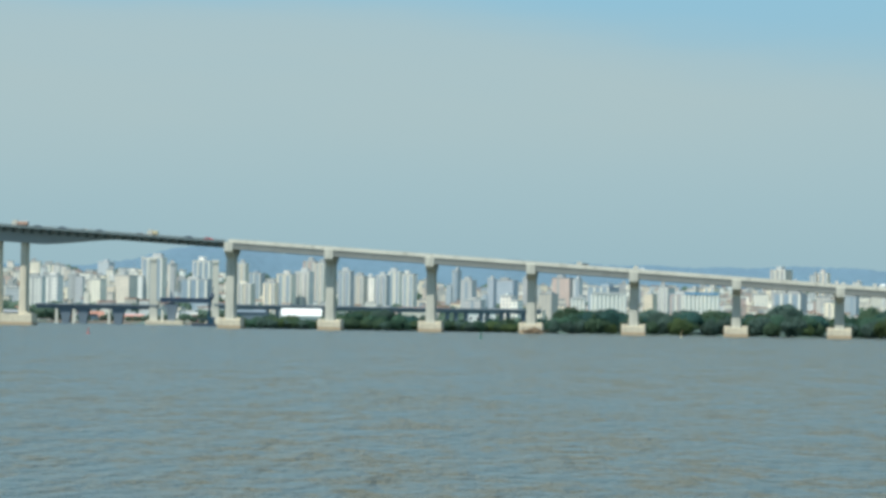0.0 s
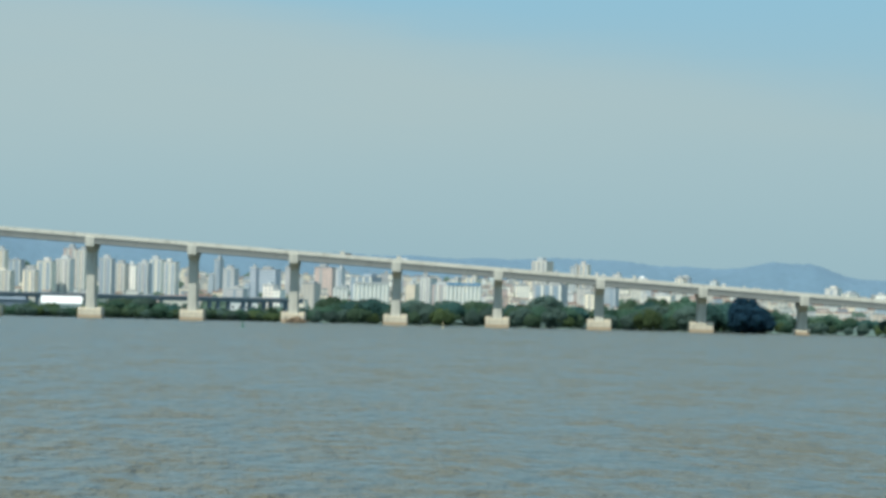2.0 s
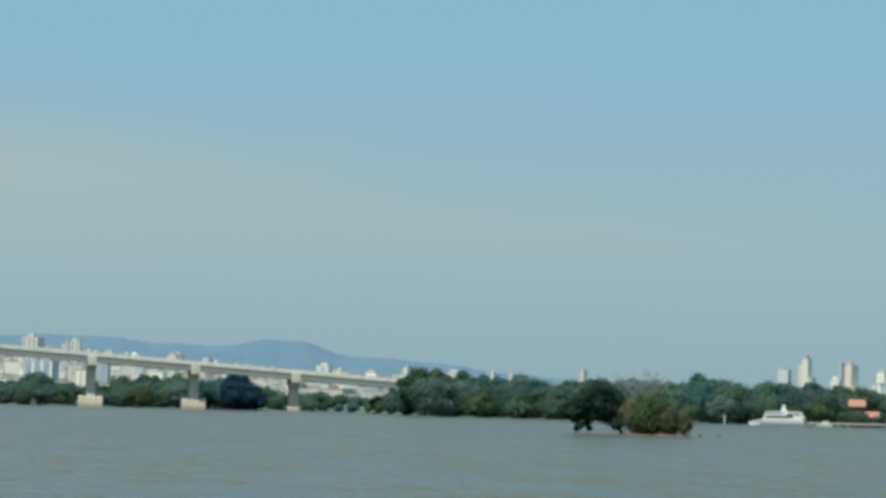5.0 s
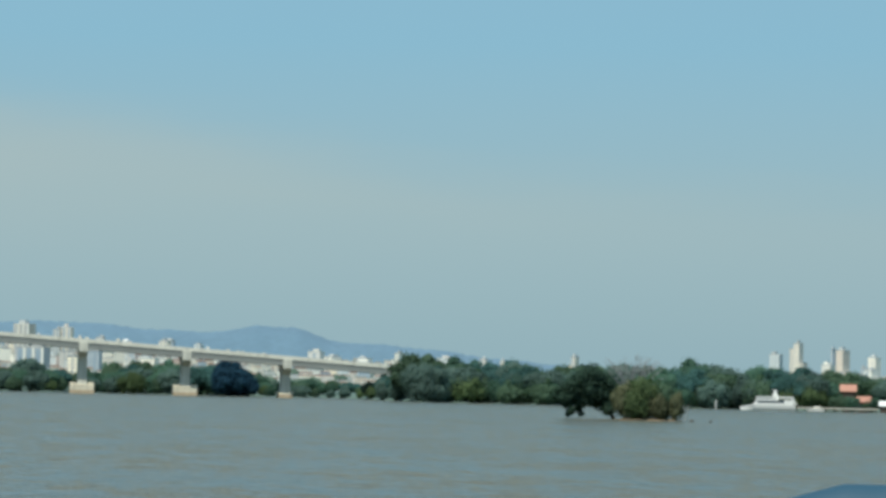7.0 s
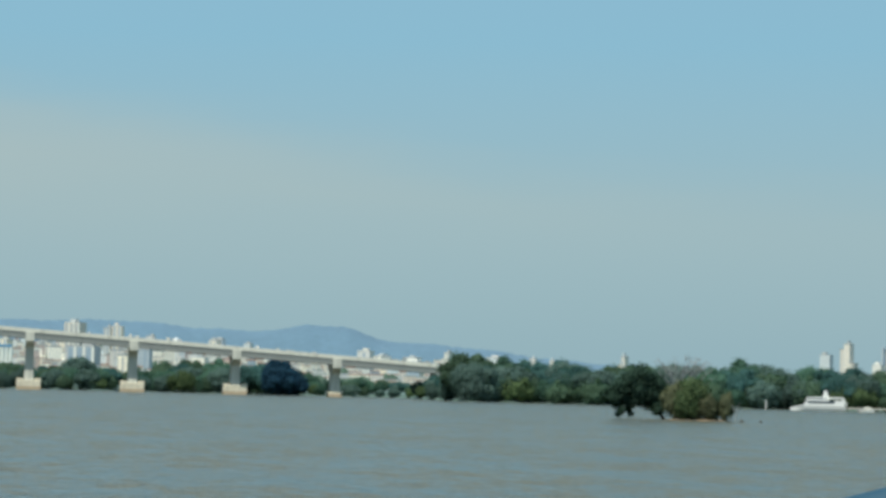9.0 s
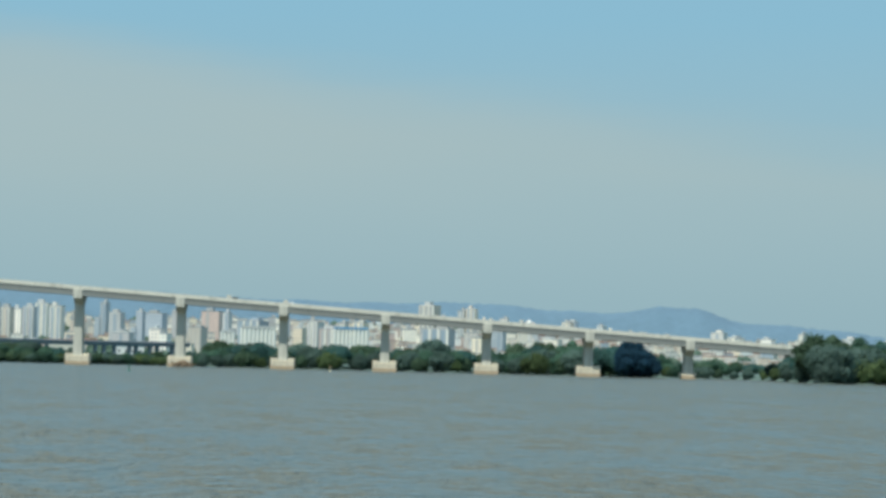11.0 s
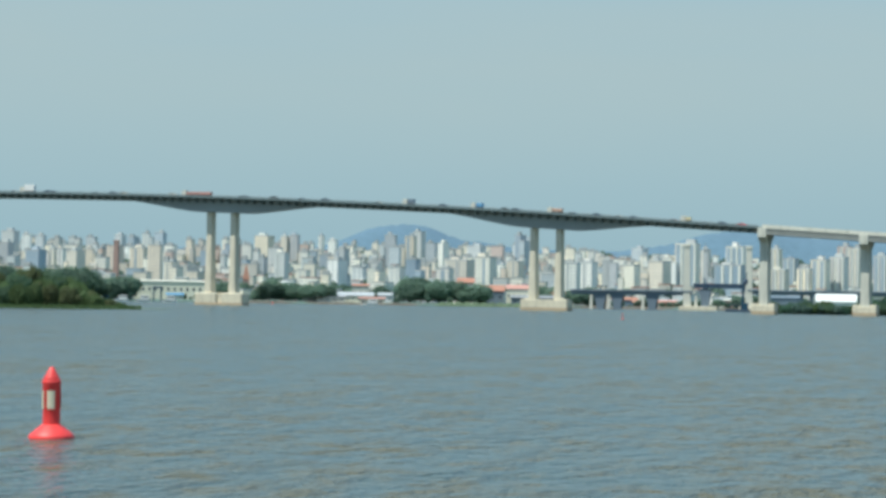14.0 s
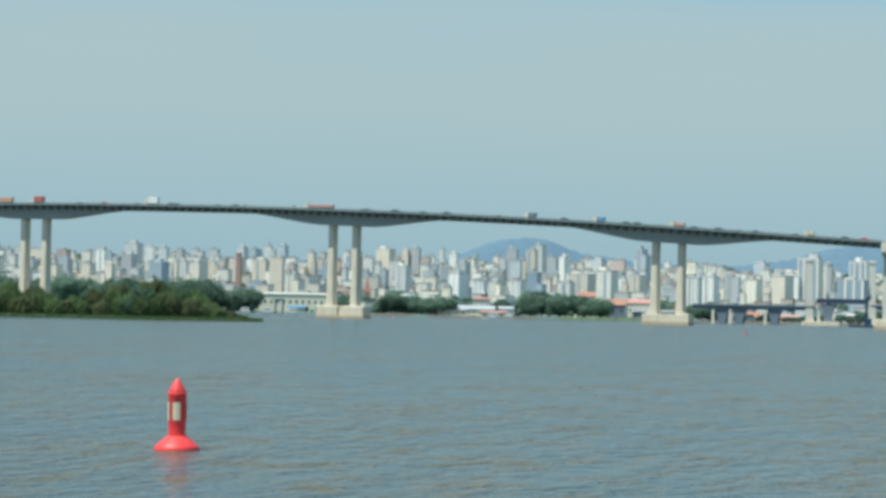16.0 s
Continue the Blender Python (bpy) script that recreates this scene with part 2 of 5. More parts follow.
LEAF_BUSH = leaves("leaves_brown_olive", (0.084, 0.098, 0.054), (0.136, 0.142, 0.080), 0.2)
LEAF_DEEP = leaves("leaves_blue_black", (0.013, 0.046, 0.080), (0.022, 0.064, 0.098), 0.1)
LEAF_SUN = leaves("leaves_sunlit_scrub", (0.078, 0.128, 0.056), (0.118, 0.164, 0.074))
LEAF_RUST = leaves("leaves_brown_scrub", (0.090, 0.112, 0.054), (0.130, 0.146, 0.074))
# Window tones lie close to the walls: distance haze is mixed into them.
WALLS = [facade("wall_white", (0.81, 0.78, 0.70), (0.42, 0.43, 0.45)),
         facade("wall_cream", (0.80, 0.735, 0.61), (0.42, 0.41, 0.40), 3.0, 3.0, 0.45),
         facade("wall_grey", (0.53, 0.545, 0.545), (0.33, 0.38, 0.42), 3.1, 2.8, 0.55),
         facade("wall_beige", (0.66, 0.60, 0.51), (0.37, 0.38, 0.38), 2.9, 3.8, 0.5),
         facade("wall_rose", (0.57, 0.44, 0.385), (0.36, 0.35, 0.35), 3.0, 3.2, 0.5),
         facade("wall_bluegrey", (0.44, 0.485, 0.52), (0.24, 0.34, 0.42), 3.2, 2.4, 0.65),
         facade("wall_pale", (0.70, 0.70, 0.66), (0.42, 0.45, 0.47), 3.0, 5.0, 0.35)]


# ---------------------------------------------------------------- mesh tools
class Shape:
    """Vertices and faces of one mesh."""

    def __init__(self):
        self.v, self.f = [], []

    def ring_loft(self, rings, closed=True):
        k, b = len(rings[0]), len(self.v)
        for r in rings:
            self.v += [tuple(p) for p in r]
        for i in range(len(rings) - 1):
            for j in range(k if closed else k - 1):
                a, c = b + i * k + j, b + i * k + (j + 1) % k
                self.f.append((a, c, c + k, a + k))
        if closed:
            self.f.append(tuple(range(b + k - 1, b - 1, -1)))
            self.f.append(tuple(range(b + (len(rings) - 1) * k, b + len(rings) * k)))
        return self

    def box(self, x0, x1, y0, y1, z0, z1, inset=0.0):
        r = [[(x0, y0, z0), (x1, y0, z0), (x1, y1, z0), (x0, y1, z0)]]
        i = inset
        r.append([(x0 + i, y0 + i, z1), (x1 - i, y0 + i, z1), (x1 - i, y1 - i, z1), (x0 + i, y1 - i, z1)])
        return self.ring_loft(r)

    def bevel_box(self, x0, x1, y0, y1, z0, z1, b):
        def ring(i, z):
            return [(x0 + b + i, y0 + i, z), (x1 - b - i, y0 + i, z), (x1 - i, y0 + b + i, z), (x1 - i, y1 - b - i, z),
                    (x1 - b - i, y1 - i, z), (x0 + b + i, y1 - i, z), (x0 + i, y1 - b - i, z), (x0 + i, y0 + b + i, z)]
        return self.ring_loft([ring(0, z0), ring(0, z1 - b), ring(b * 0.6, z1)])

    def lathe(self, profile, n=20, cx=0.0, cy=0.0):
        return self.ring_loft([[(cx + r * math.cos(2 * math.pi * j / n), cy + r * math.sin(2 * math.pi * j / n), z) for j in range(n)]
                               for r, z in profile])

    def tube(self, a, b, ra, rb, n=6):
        a, b = Vector(a), Vector(b)
        d = (b - a).normalized()
        u = d.orthogonal().normalized()
        w = d.cross(u)
        return self.ring_loft([[p + r * (u * math.cos(2 * math.pi * j / n) + w * math.sin(2 * math.pi * j / n)) for j in range(n)]
                               for p, r in ((a, ra), (b, rb))])

    def prism(self, poly, y0, y1):
        """Outline in x and z, drawn out along y."""
        return self.ring_loft([[(x, y0, z) for x, z in poly], [(x, y1, z) for x, z in poly]])

    def lump(self, c, r, rng, squash=0.8, n=8, m=5):
        ph = rng.uniform(0, 9)
        rings = []
        for i in range(m + 1):
            a = math.pi * (0.06 + 0.88 * i / m) - math.pi / 2
            ring = []
            for j in range(n):
                t = 2 * math.pi * j / n
                k = r * (1 + 0.16 * math.sin(3 * t + ph + 2 * a) + rng.uniform(-0.12, 0.12))
                ring.append((c[0] + k * math.cos(a) * math.cos(t), c[1] + k * math.cos(a) * math.sin(t), c[2] + squash * k * math.sin(a)))
            rings.append(ring)
        return self.ring_loft(rings)

    def mesh(self, name, material, smooth=False):
        me = bpy.data.meshes.new(name)
        me.from_pydata(self.v, [], self.f)
        for m in (material if isinstance(material, (list, tuple)) else [material]):
            me.materials.append(m)
        if smooth:
            me.polygons.foreach_set("use_smooth", [True] * len(me.polygons))
        me.update()
        return me


def part(name, shape, material, parent, label="", smooth=False):
    data = shape if isinstance(shape, bpy.types.Mesh) else shape.mesh(name, material, smooth)
    ob = new(name, data)
    ob.parent = parent
    if label:
        tagged(ob, label)
    return ob


def thing(name, place, turn=0.0, label="", category="", group="", kind="", scale=1.0):
    ob = new(name)
    ob.matrix_world = pose(*place, 0, 0, turn) @ Matrix.Scale(scale, 4)
    ob.empty_display_size = 0.5
    return tagged(ob, label, category, group, kind)


def at(bearing, distance, z=0.0):
    b = radians(bearing)
    return (distance * math.sin(b), distance * math.cos(b), z)


def smooth(a, b, x):
    t = min(1.0, max(0.0, (x - a) / (b - a)))
    return t * t * (3 - 2 * t)


def bump(x, c, w):
    return math.exp(-((x - c) / w) ** 2)


# ---------------------------------------------------------------- water and land
def shore(b):
    """Distance of the far bank on a bearing."""
    d = 1760 - 515 * smooth(-5.0, -4.1, b) - 215 * smooth(13.6, 15.6, b)
    return d + 9 * math.sin(b * 2.3) + 5 * math.sin(b * 7.1)


def relief(b, d):
    """Height of the land."""
    bank = 1.6 * smooth(0, 25, d - shore(b))
    town = (74 - 14 * smooth(-7, 0, b) - 22 * smooth(9, 15, b) - 22 * smooth(15, 18, b)) * min(1.0, max(0.0, (d - 2120) / 2280)) ** 1.15
    return bank + town


def ridge(b):
    """Height of the far hills on a bearing."""
    h = 90 + 1.5 * math.sin(b * 1.7) + 1.2 * math.sin(b * 4.3 + 1)
    h += 44 * bump(b, -11.95, 0.9) + 25 * bump(b, -13.0, 0.8) + 12 * bump(b, -10.6, 0.7) + 6 * bump(b, -8.6, 1.5) + 38 * bump(b, -5.2, 1.5) + 30 * bump(b, -2.2, 2.4) + 25 * bump(b, 2.0, 3.0)
    h += 22 * bump(b, 7.6, 3.0) + 14 * bump(b, 12.28, 0.62) + 12 * bump(b, 13.0, 0.42) + 7 * bump(b, 11.8, 2.2)
    return h - 38 * smooth(12.9, 20.5, b) - 45 * smooth(19.0, 24.0, b)


def sheet(name, material, bearings, distances, height, label, category):
    s = Shape()
    rings = [[(*at(b, d(b) if callable(d) else d)[:2], height(b, d(b) if callable(d) else d)) for b in bearings] for d in distances]
    s.ring_loft(rings, closed=False)
    s.f = [tuple(reversed(f)) for f in s.f]
    return tagged(new(name, s.mesh(name, material, True)), label, category, kind="structure")


water_shape = Shape()
water_shape.ring_loft([[(4990 * math.cos(2 * math.pi * i / 96), 4990 * math.sin(2 * math.pi * i / 96), 0.0) for i in range(96)],
                       [(2.0 * math.cos(2 * math.pi * i / 96), 2.0 * math.sin(2 * math.pi * i / 96), 0.0) for i in range(96)]], closed=True)
water_shape.f = water_shape.f[:-2] + [water_shape.f[-1]]
tagged(new("water", water_shape.mesh("water", WATER)), "wide brown river water with small wind waves", "river", kind="structure")

BEAR = [-36 + 0.125 * i for i in range(593)]
sheet("ground", LAND, BEAR, [(lambda b, k=k: shore(b) + k) for k in (-3, 4, 14, 30, 120)] + [2100 + 200 * i for i in range(13)] + [4600],
      lambda b, d: relief(b, d) - (0.6 if d < shore(b) else 0), "low green riverbank rising to the city", "ground")
sheet("backdrop", HAZEHILL, BEAR, [4550, 4600, 4650, 4700, 4750, 4800, 4850, 4900],
      lambda b, d: (ridge(b) + 0.7 * math.sin(b * 23) + 0.9 * noise.noise((b * 9, 0.5, 0)) * 2) * smooth(4530, 4760, d), "long wooded hills behind the city, tinted haze-blue", "hills")

# ---------------------------------------------------------------- the new road bridge
AXIS, NEAR = radians(6.049), 1149.3
ALONG, ACROSS = Vector((math.cos(AXIS), -math.sin(AXIS), 0)), Vector((math.sin(AXIS), math.cos(AXIS), 0))
BRIDGE = Matrix.Translation(ACROSS * NEAR) @ Matrix.Rotation(-AXIS, 4, "Z")   # x along it to the east, y away from the boat


def deck(s):
    """Height of the road."""
    return 51.95 - 9.0e-5 * (s + 615) ** 2 if s < -284 else 42.09 - 0.0596 * (s + 284)


MAIN = (-628.6, -467.3, -312.1)
PIERS = [-214.0, -170.2, -126.4, -82.9, -39.0, 4.6, 48.2, 91.9, 135.0]
END = 178.5


def depth(s):
    """Depth of the box girder."""
    d = min(abs(s - m) for m in MAIN)
    return 3.0 + 4.3 * (1 - smooth(13, 46, d) * 0.35 - 0.65 * min(1, max(0, (d - 13) / 33)))


bridge = new("road_bridge")
bridge.matrix_world = BRIDGE
tagged(bridge, "long pale concrete river bridge, hump-backed with haunched main spans", "bridge")


def section(s, left, right, lift, low):
    z = deck(s)
    return [(s, left, z - low), (s, right, z - low), (s, right, z - lift), (s, left, z - lift)]


# main spans: slab, webs, ribs, kerbs, rails
x0, x1 = -730.0, -215.5
steps = [x0 + (x1 - x0) * i / 172 for i in range(173)]
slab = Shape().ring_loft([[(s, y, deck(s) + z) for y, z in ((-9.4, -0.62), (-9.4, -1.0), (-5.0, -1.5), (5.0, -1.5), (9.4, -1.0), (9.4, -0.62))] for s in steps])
part("deck_slab", slab, FASCIA, bridge, "wide concrete road slab with shade toned into its grey")
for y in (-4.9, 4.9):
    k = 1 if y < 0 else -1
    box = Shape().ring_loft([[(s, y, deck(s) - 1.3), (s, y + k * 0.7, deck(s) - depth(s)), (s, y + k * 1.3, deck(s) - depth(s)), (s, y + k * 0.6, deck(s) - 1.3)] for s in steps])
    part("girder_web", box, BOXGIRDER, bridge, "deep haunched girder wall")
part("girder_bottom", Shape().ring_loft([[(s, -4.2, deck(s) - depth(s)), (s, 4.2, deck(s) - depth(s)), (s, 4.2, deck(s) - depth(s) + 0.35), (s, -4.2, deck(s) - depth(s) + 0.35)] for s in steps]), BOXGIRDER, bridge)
for y in (-9.2, 9.2):
    part("kerb", Shape().ring_loft([[(s, y - 0.2, deck(s) - 0.66), (s, y + 0.2, deck(s) - 0.66), (s, y + 0.12, deck(s) + 0.05), (s, y - 0.12, deck(s) + 0.05)] for s in steps]), FASCIA, bridge)
    part("handrail", Shape().ring_loft([[(s, y - 0.07, deck(s) + 0.38), (s, y + 0.07, deck(s) + 0.38), (s, y + 0.07, deck(s) + 0.5), (s, y - 0.07, deck(s) + 0.5)] for s in steps]), RAIL, bridge)
rib = Shape().prism([(-0.45, 0.0), (0.45, 0.0), (0.45, -0.5), (-0.45, -0.5)], -4.1, 0.4)
rib.v = [(x, y, z - (1.6 if (y > 0 and z < -0.2) else 0)) for x, y, z in rib.v]
rib_mesh, post_mesh = rib.mesh("rib", FASCIA), Shape().box(-0.08, 0.08, -0.08, 0.08, 0, 0.45).mesh("rail_post", RAIL)
for i in range(int((x1 - x0) / 4.1)):
    s = x0 + 1.5 + 4.1 * i
    ob = part("rib", rib_mesh, None, bridge)
    ob.location = (s, -5.15, deck(s) - 1.0)
    ob = part("rail_post", post_mesh, None, bridge)
    ob.location = (s, -9.2, deck(s) + 0.0)


def footing(s, half_len, half_wide, top, name="footing", lobes=False):
    sh = Shape()
    if lobes:
        sh.bevel_box(-half_len, -1.0, -half_wide, half_wide, 0.9, top, 0.5)
        sh.bevel_box(1.0, half_len, -half_wide, half_wide, 0.9, top, 0.5)
        sh.box(-1.2, 1.2, -half_wide + 1.0, half_wide - 1.0, 0.9, top - 0.8)
    else:
        sh.bevel_box(-half_len, half_len, -half_wide, half_wide, 1.3, top, 0.25)
        for k in (-1, 1):
            sh.bevel_box(k * half_len * 0.74 - 1.3, k * half_len * 0.74 + 1.3, -half_wide + 0.3, half_wide - 0.3, top - 0.1, top + 0.75, 0.2)
    ob = part(name, sh, FOOTING, bridge, "broad pale pile cap standing in the water")
    ob.location = (s, 0, 0)
    skirt = Shape().bevel_box(-half_len - 0.05, half_len + 0.05, -half_wide - 0.05, half_wide + 0.05, -2.0, 1.5 if not lobes else 1.2, 0.15)
    part("tide_band", skirt, TIDE, ob, "brown silt-stained waterline band")


for m, lobes in zip(MAIN, (True, True, False)):
    gap = 5.9 if m > -500 else 5.7
    for k in (-1, 1):
        h = deck(m) - depth(m) + 0.2
        col = Shape()
        rings = []
        for z, a, b in ((3.0, 1.75, 3.3), (12.0, 1.6, 3.0), (h * 0.75, 1.35, 2.6), (h, 1.35, 2.6)):
            c = 0.35
            rings.append([(-a + c, -b, z), (a - c, -b, z), (a, -b + c, z), (a, b - c, z), (a - c, b, z), (-a + c, b, z), (-a, b - c, z), (-a, -b + c, z)])
        col.ring_loft(rings)
        ob = part("column", col, COLUMN, bridge, "tall tapering concrete blade column")
        ob.location = (m + k * gap, 0, 0)
    footing(m, 11.8 if lobes else 10.7, 4.6, 5.7 if lobes else 4.9, lobes=lobes)

# approach spans: one set of girders and parapets from pier to pier
joints = PIERS + [END]
for a, b in zip(joints, joints[1:]):
    a, b = a + 0.05, b - 0.05
    ends = [a + (b - a) * i / 4 for i in range(5)]
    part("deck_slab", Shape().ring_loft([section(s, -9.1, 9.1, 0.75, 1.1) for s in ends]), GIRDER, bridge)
    for y in (-9.0, 9.0):
        sh = Shape().ring_loft([[(s, y - 0.25, deck(s) - 0.76), (s, y + 0.25, deck(s) - 0.76), (s, y + 0.2, deck(s) - 0.3), (s, y + 0.1, deck(s) + 0.85), (s, y - 0.1, deck(s) + 0.85), (s, y - 0.2, deck(s) - 0.3)] for s in ends])
        part("parapet", sh, CONCRETE, bridge, "pale solid concrete parapet")
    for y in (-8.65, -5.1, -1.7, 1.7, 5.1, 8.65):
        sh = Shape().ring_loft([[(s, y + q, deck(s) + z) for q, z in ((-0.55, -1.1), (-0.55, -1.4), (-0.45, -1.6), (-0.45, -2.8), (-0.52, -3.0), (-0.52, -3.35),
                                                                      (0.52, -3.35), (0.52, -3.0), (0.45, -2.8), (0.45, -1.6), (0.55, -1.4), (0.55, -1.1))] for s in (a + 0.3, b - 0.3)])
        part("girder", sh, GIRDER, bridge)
for i, s in enumerate(PIERS):
    z = deck(s)
    cap = Shape().bevel_box(-1.9, 1.9, -9.45, 9.45, z - 4.5, z - 0.55, 0.12)
    ob = part("pier_cap", cap, CONCRETE, bridge, "pale square-ended crosshead between the girders")
    ob.location = (s, 0, 0)
    head = Shape().prism([(-8.7, z - 4.5), (8.7, z - 4.5), (8.7, z - 5.0), (4.4, z - 6.6), (3.7, z - 7.4), (-3.7, z - 7.4), (-4.4, z - 6.6), (-8.7, z - 5.0)], -1.82, 1.82)
    head.v = [(y, x, q) for x, y, q in head.v]
    head.f = [tuple(reversed(f)) for f in head.f]
    ob = part("hammerhead", head, CONCRETE, bridge, "flared column head")
    ob.location = (s, 0, 0)
    rings = []
    for h, a, b in ((2.0, 2.15, 3.8), (7.0, 1.95, 3.7), (z - 7.3, 1.8, 3.6)):
        c = 0.3
        rings.append([(-a + c, -b, h), (a - c, -b, h), (a, -b + c, h), (a, b - c, h), (a - c, b, h), (-a + c, b, h), (-a, b - c, h), (-a, -b + c, h)])
    ob = part("column", Shape().ring_loft(rings), CONCRETE, bridge, "tapering concrete column")
    ob.location = (s, 0, 0)
    if i < 8:
        footing(s, 5.1, 4.6, 4.0)
    else:
        footing(s, 2.9, 4.6, 1.9)
abut = Shape().bevel_box(-0.5, 6.5, -9.4, 9.4, 0.0, deck(END) - 0.6, 0.2)
ob = part("abutment", abut, GIRDER, bridge, "concrete abutment at the wooded bank")
ob.location = (END, 0, 0)


# ---------------------------------------------------------------- trees
rng = random.Random(7)


def crown_mesh(name, material, seed, lumps, leaf, count, wide=1.0, low=0.25, hang=0.0):
    """A crown one metre high and about one wide: dense lumps within, many small leaf sprays outside."""
    r = random.Random(seed)
    s = Shape()
    balls = []
    middle, half, turn = 0.5 * (low + 0.9), 0.5 * (0.9 - low) - 0.09, r.uniform(0, 9)
    for i in range(lumps):
        d = Vector((r.gauss(0, 1), r.gauss(0, 1), r.gauss(0.1, 0.9))).normalized()
        a = math.atan2(d.y, d.x)
        f = (r.uniform(0.72, 1.0) if i % 5 else r.uniform(0.0, 0.6)) * (1 + 0.17 * math.sin(2 * a + turn) + 0.13 * math.sin(3 * a + 2 * turn) + r.uniform(-0.2, 0.2))
        k = r.uniform(0.07, 0.16) * (0.8 + 0.3 * wide)
        balls.append((Vector((d.x * f * 0.37 * wide, d.y * f * 0.37 * wide, middle + d.z * f * half)), k))
        s.lump(balls[-1][0], k * 0.86, r, 0.9, 7, 5)
    heart = Vector((0, 0, 0.5 * (low + 0.85)))
    for i in range(count):
        c, k = balls[i % lumps]
        d = Vector((r.gauss(0, 1), r.gauss(0, 1), r.gauss(0.25, 0.9))).normalized()
        p = c + d * k * r.uniform(0.8, 1.28)
        if i % 5 < 2:
            a = math.atan2(d.y, d.x)
            f = r.uniform(0.80, 1.22) * (1 + 0.17 * math.sin(2 * a + turn) + 0.13 * math.sin(3 * a + 2 * turn))
            p = Vector((d.x * f * 0.37 * wide, d.y * f * 0.37 * wide, middle + d.z * f * half))
        if hang and r.random() < hang:
            p.z -= r.uniform(0, 0.3)
        face = (0.6 * (p - heart).normalized() + 0.35 * d + 0.32 * Vector((r.gauss(0, 1), r.gauss(0, 1), r.gauss(0.3, 1)))).normalized()
        u = face.cross(Vector((r.gauss(0, 1), r.gauss(0, 1), r.gauss(0, 1)))).normalized()
        w = face.cross(u)
        e = leaf * r.uniform(0.55, 1.5)
        b = len(s.v)
        s.v += [tuple(p - u * e), tuple(p + w * e * 0.6), tuple(p + u * e), tuple(p - w * e * 0.6)]
        s.f += [(b, b + 1, b + 2), (b, b + 2, b + 3)]
    return s.mesh(name, material)


def trunk_mesh(seed, top=0.6, thick=0.02):
    r = random.Random(seed)
    s = Shape()
    bend = Vector((r.uniform(-0.05, 0.05), r.uniform(-0.05, 0.05), top * 0.55))
    s.tube((0, 0, -0.06), bend, thick * 1.4, thick, 7)
    for i in range(5):
        a = i * 1.26 + r.uniform(-0.3, 0.3)
        tip = bend + Vector((0.27 * math.cos(a), 0.27 * math.sin(a), r.uniform(0.12, 0.3)))
        s.tube(bend, tip, thick * 0.7, thick * 0.25, 5)
    return s.mesh("trunk", BARK)


TREES = []
for i in range(12):
    TREES.append((trunk_mesh(i), crown_mesh("crown", LEAF[i % 4], 100 + i, 42 + 3 * (i % 4), 0.028, 5600, 1.15 + 0.12 * (i % 3), 0.12 if i % 3 else 0.22)))
SHRUBS = [(trunk_mesh(40 + i, 0.4), crown_mesh("crown", (LEAF[0], LEAF_SUN, LEAF[1], LEAF[3])[i % 4], 140 + i, 40, 0.032, 5000, 1.8, -0.08)) for i in range(8)]
ISLAND = [(trunk_mesh(60 + i, 0.4), crown_mesh("crown", (LEAF_SUN, LEAF_RUST, LEAF_SUN, LEAF_RUST, LEAF[1], LEAF_SUN)[i], 160 + i, 38, 0.030, 5000, 1.7, -0.06)) for i in range(6)]
DEEP = [(trunk_mesh(80), crown_mesh("crown", LEAF_DEEP, 180, 44, 0.030, 5600, 1.25, -0.12))]
TOWN = [(trunk_mesh(90 + i), crown_mesh("crown", LEAF_HAZED, 190 + i, 40, 0.030, 4600, 1.15, 0.1)) for i in range(5)]


def plant(kinds, i, place, high, name, label, category, group, broad=1.0):
    t, c = kinds[i % len(kinds)]
    ob = thing(name, place, rng.uniform(0, 360), label, category, group)
    ob.scale = (high * broad, high * broad, high)
    part("trunk", t, None, ob)
    part("crown", c, None, ob)
    return ob


TREE_LABEL = ["leafy green tree on the low riverbank", "olive-green spreading tree on the riverbank", "dark green dense tree on the riverbank", "grey-green rough-leaved tree on the riverbank"]


def bank_height(b):
    h = 5.5 + 4.0 * bump(b, -1.4, 0.9) - 0.5 * bump(b, 0.9, 0.7) + 6.0 * smooth(1.9, 3.0, b) + 2.0 * bump(b, 3.2, 0.5) + 2.0 * bump(b, 7.2, 0.5)
    h += 2.5 * bump(b, 9.9, 0.8) - 4.6 * smooth(12.0, 12.5, b) + 1.0 * bump(b, 13.3, 0.5) + 10.1 * smooth(14.4, 15.7, b) - 2.5 * smooth(23.0, 24.4, b)
    return h


n_tree = 0
b = -4.25
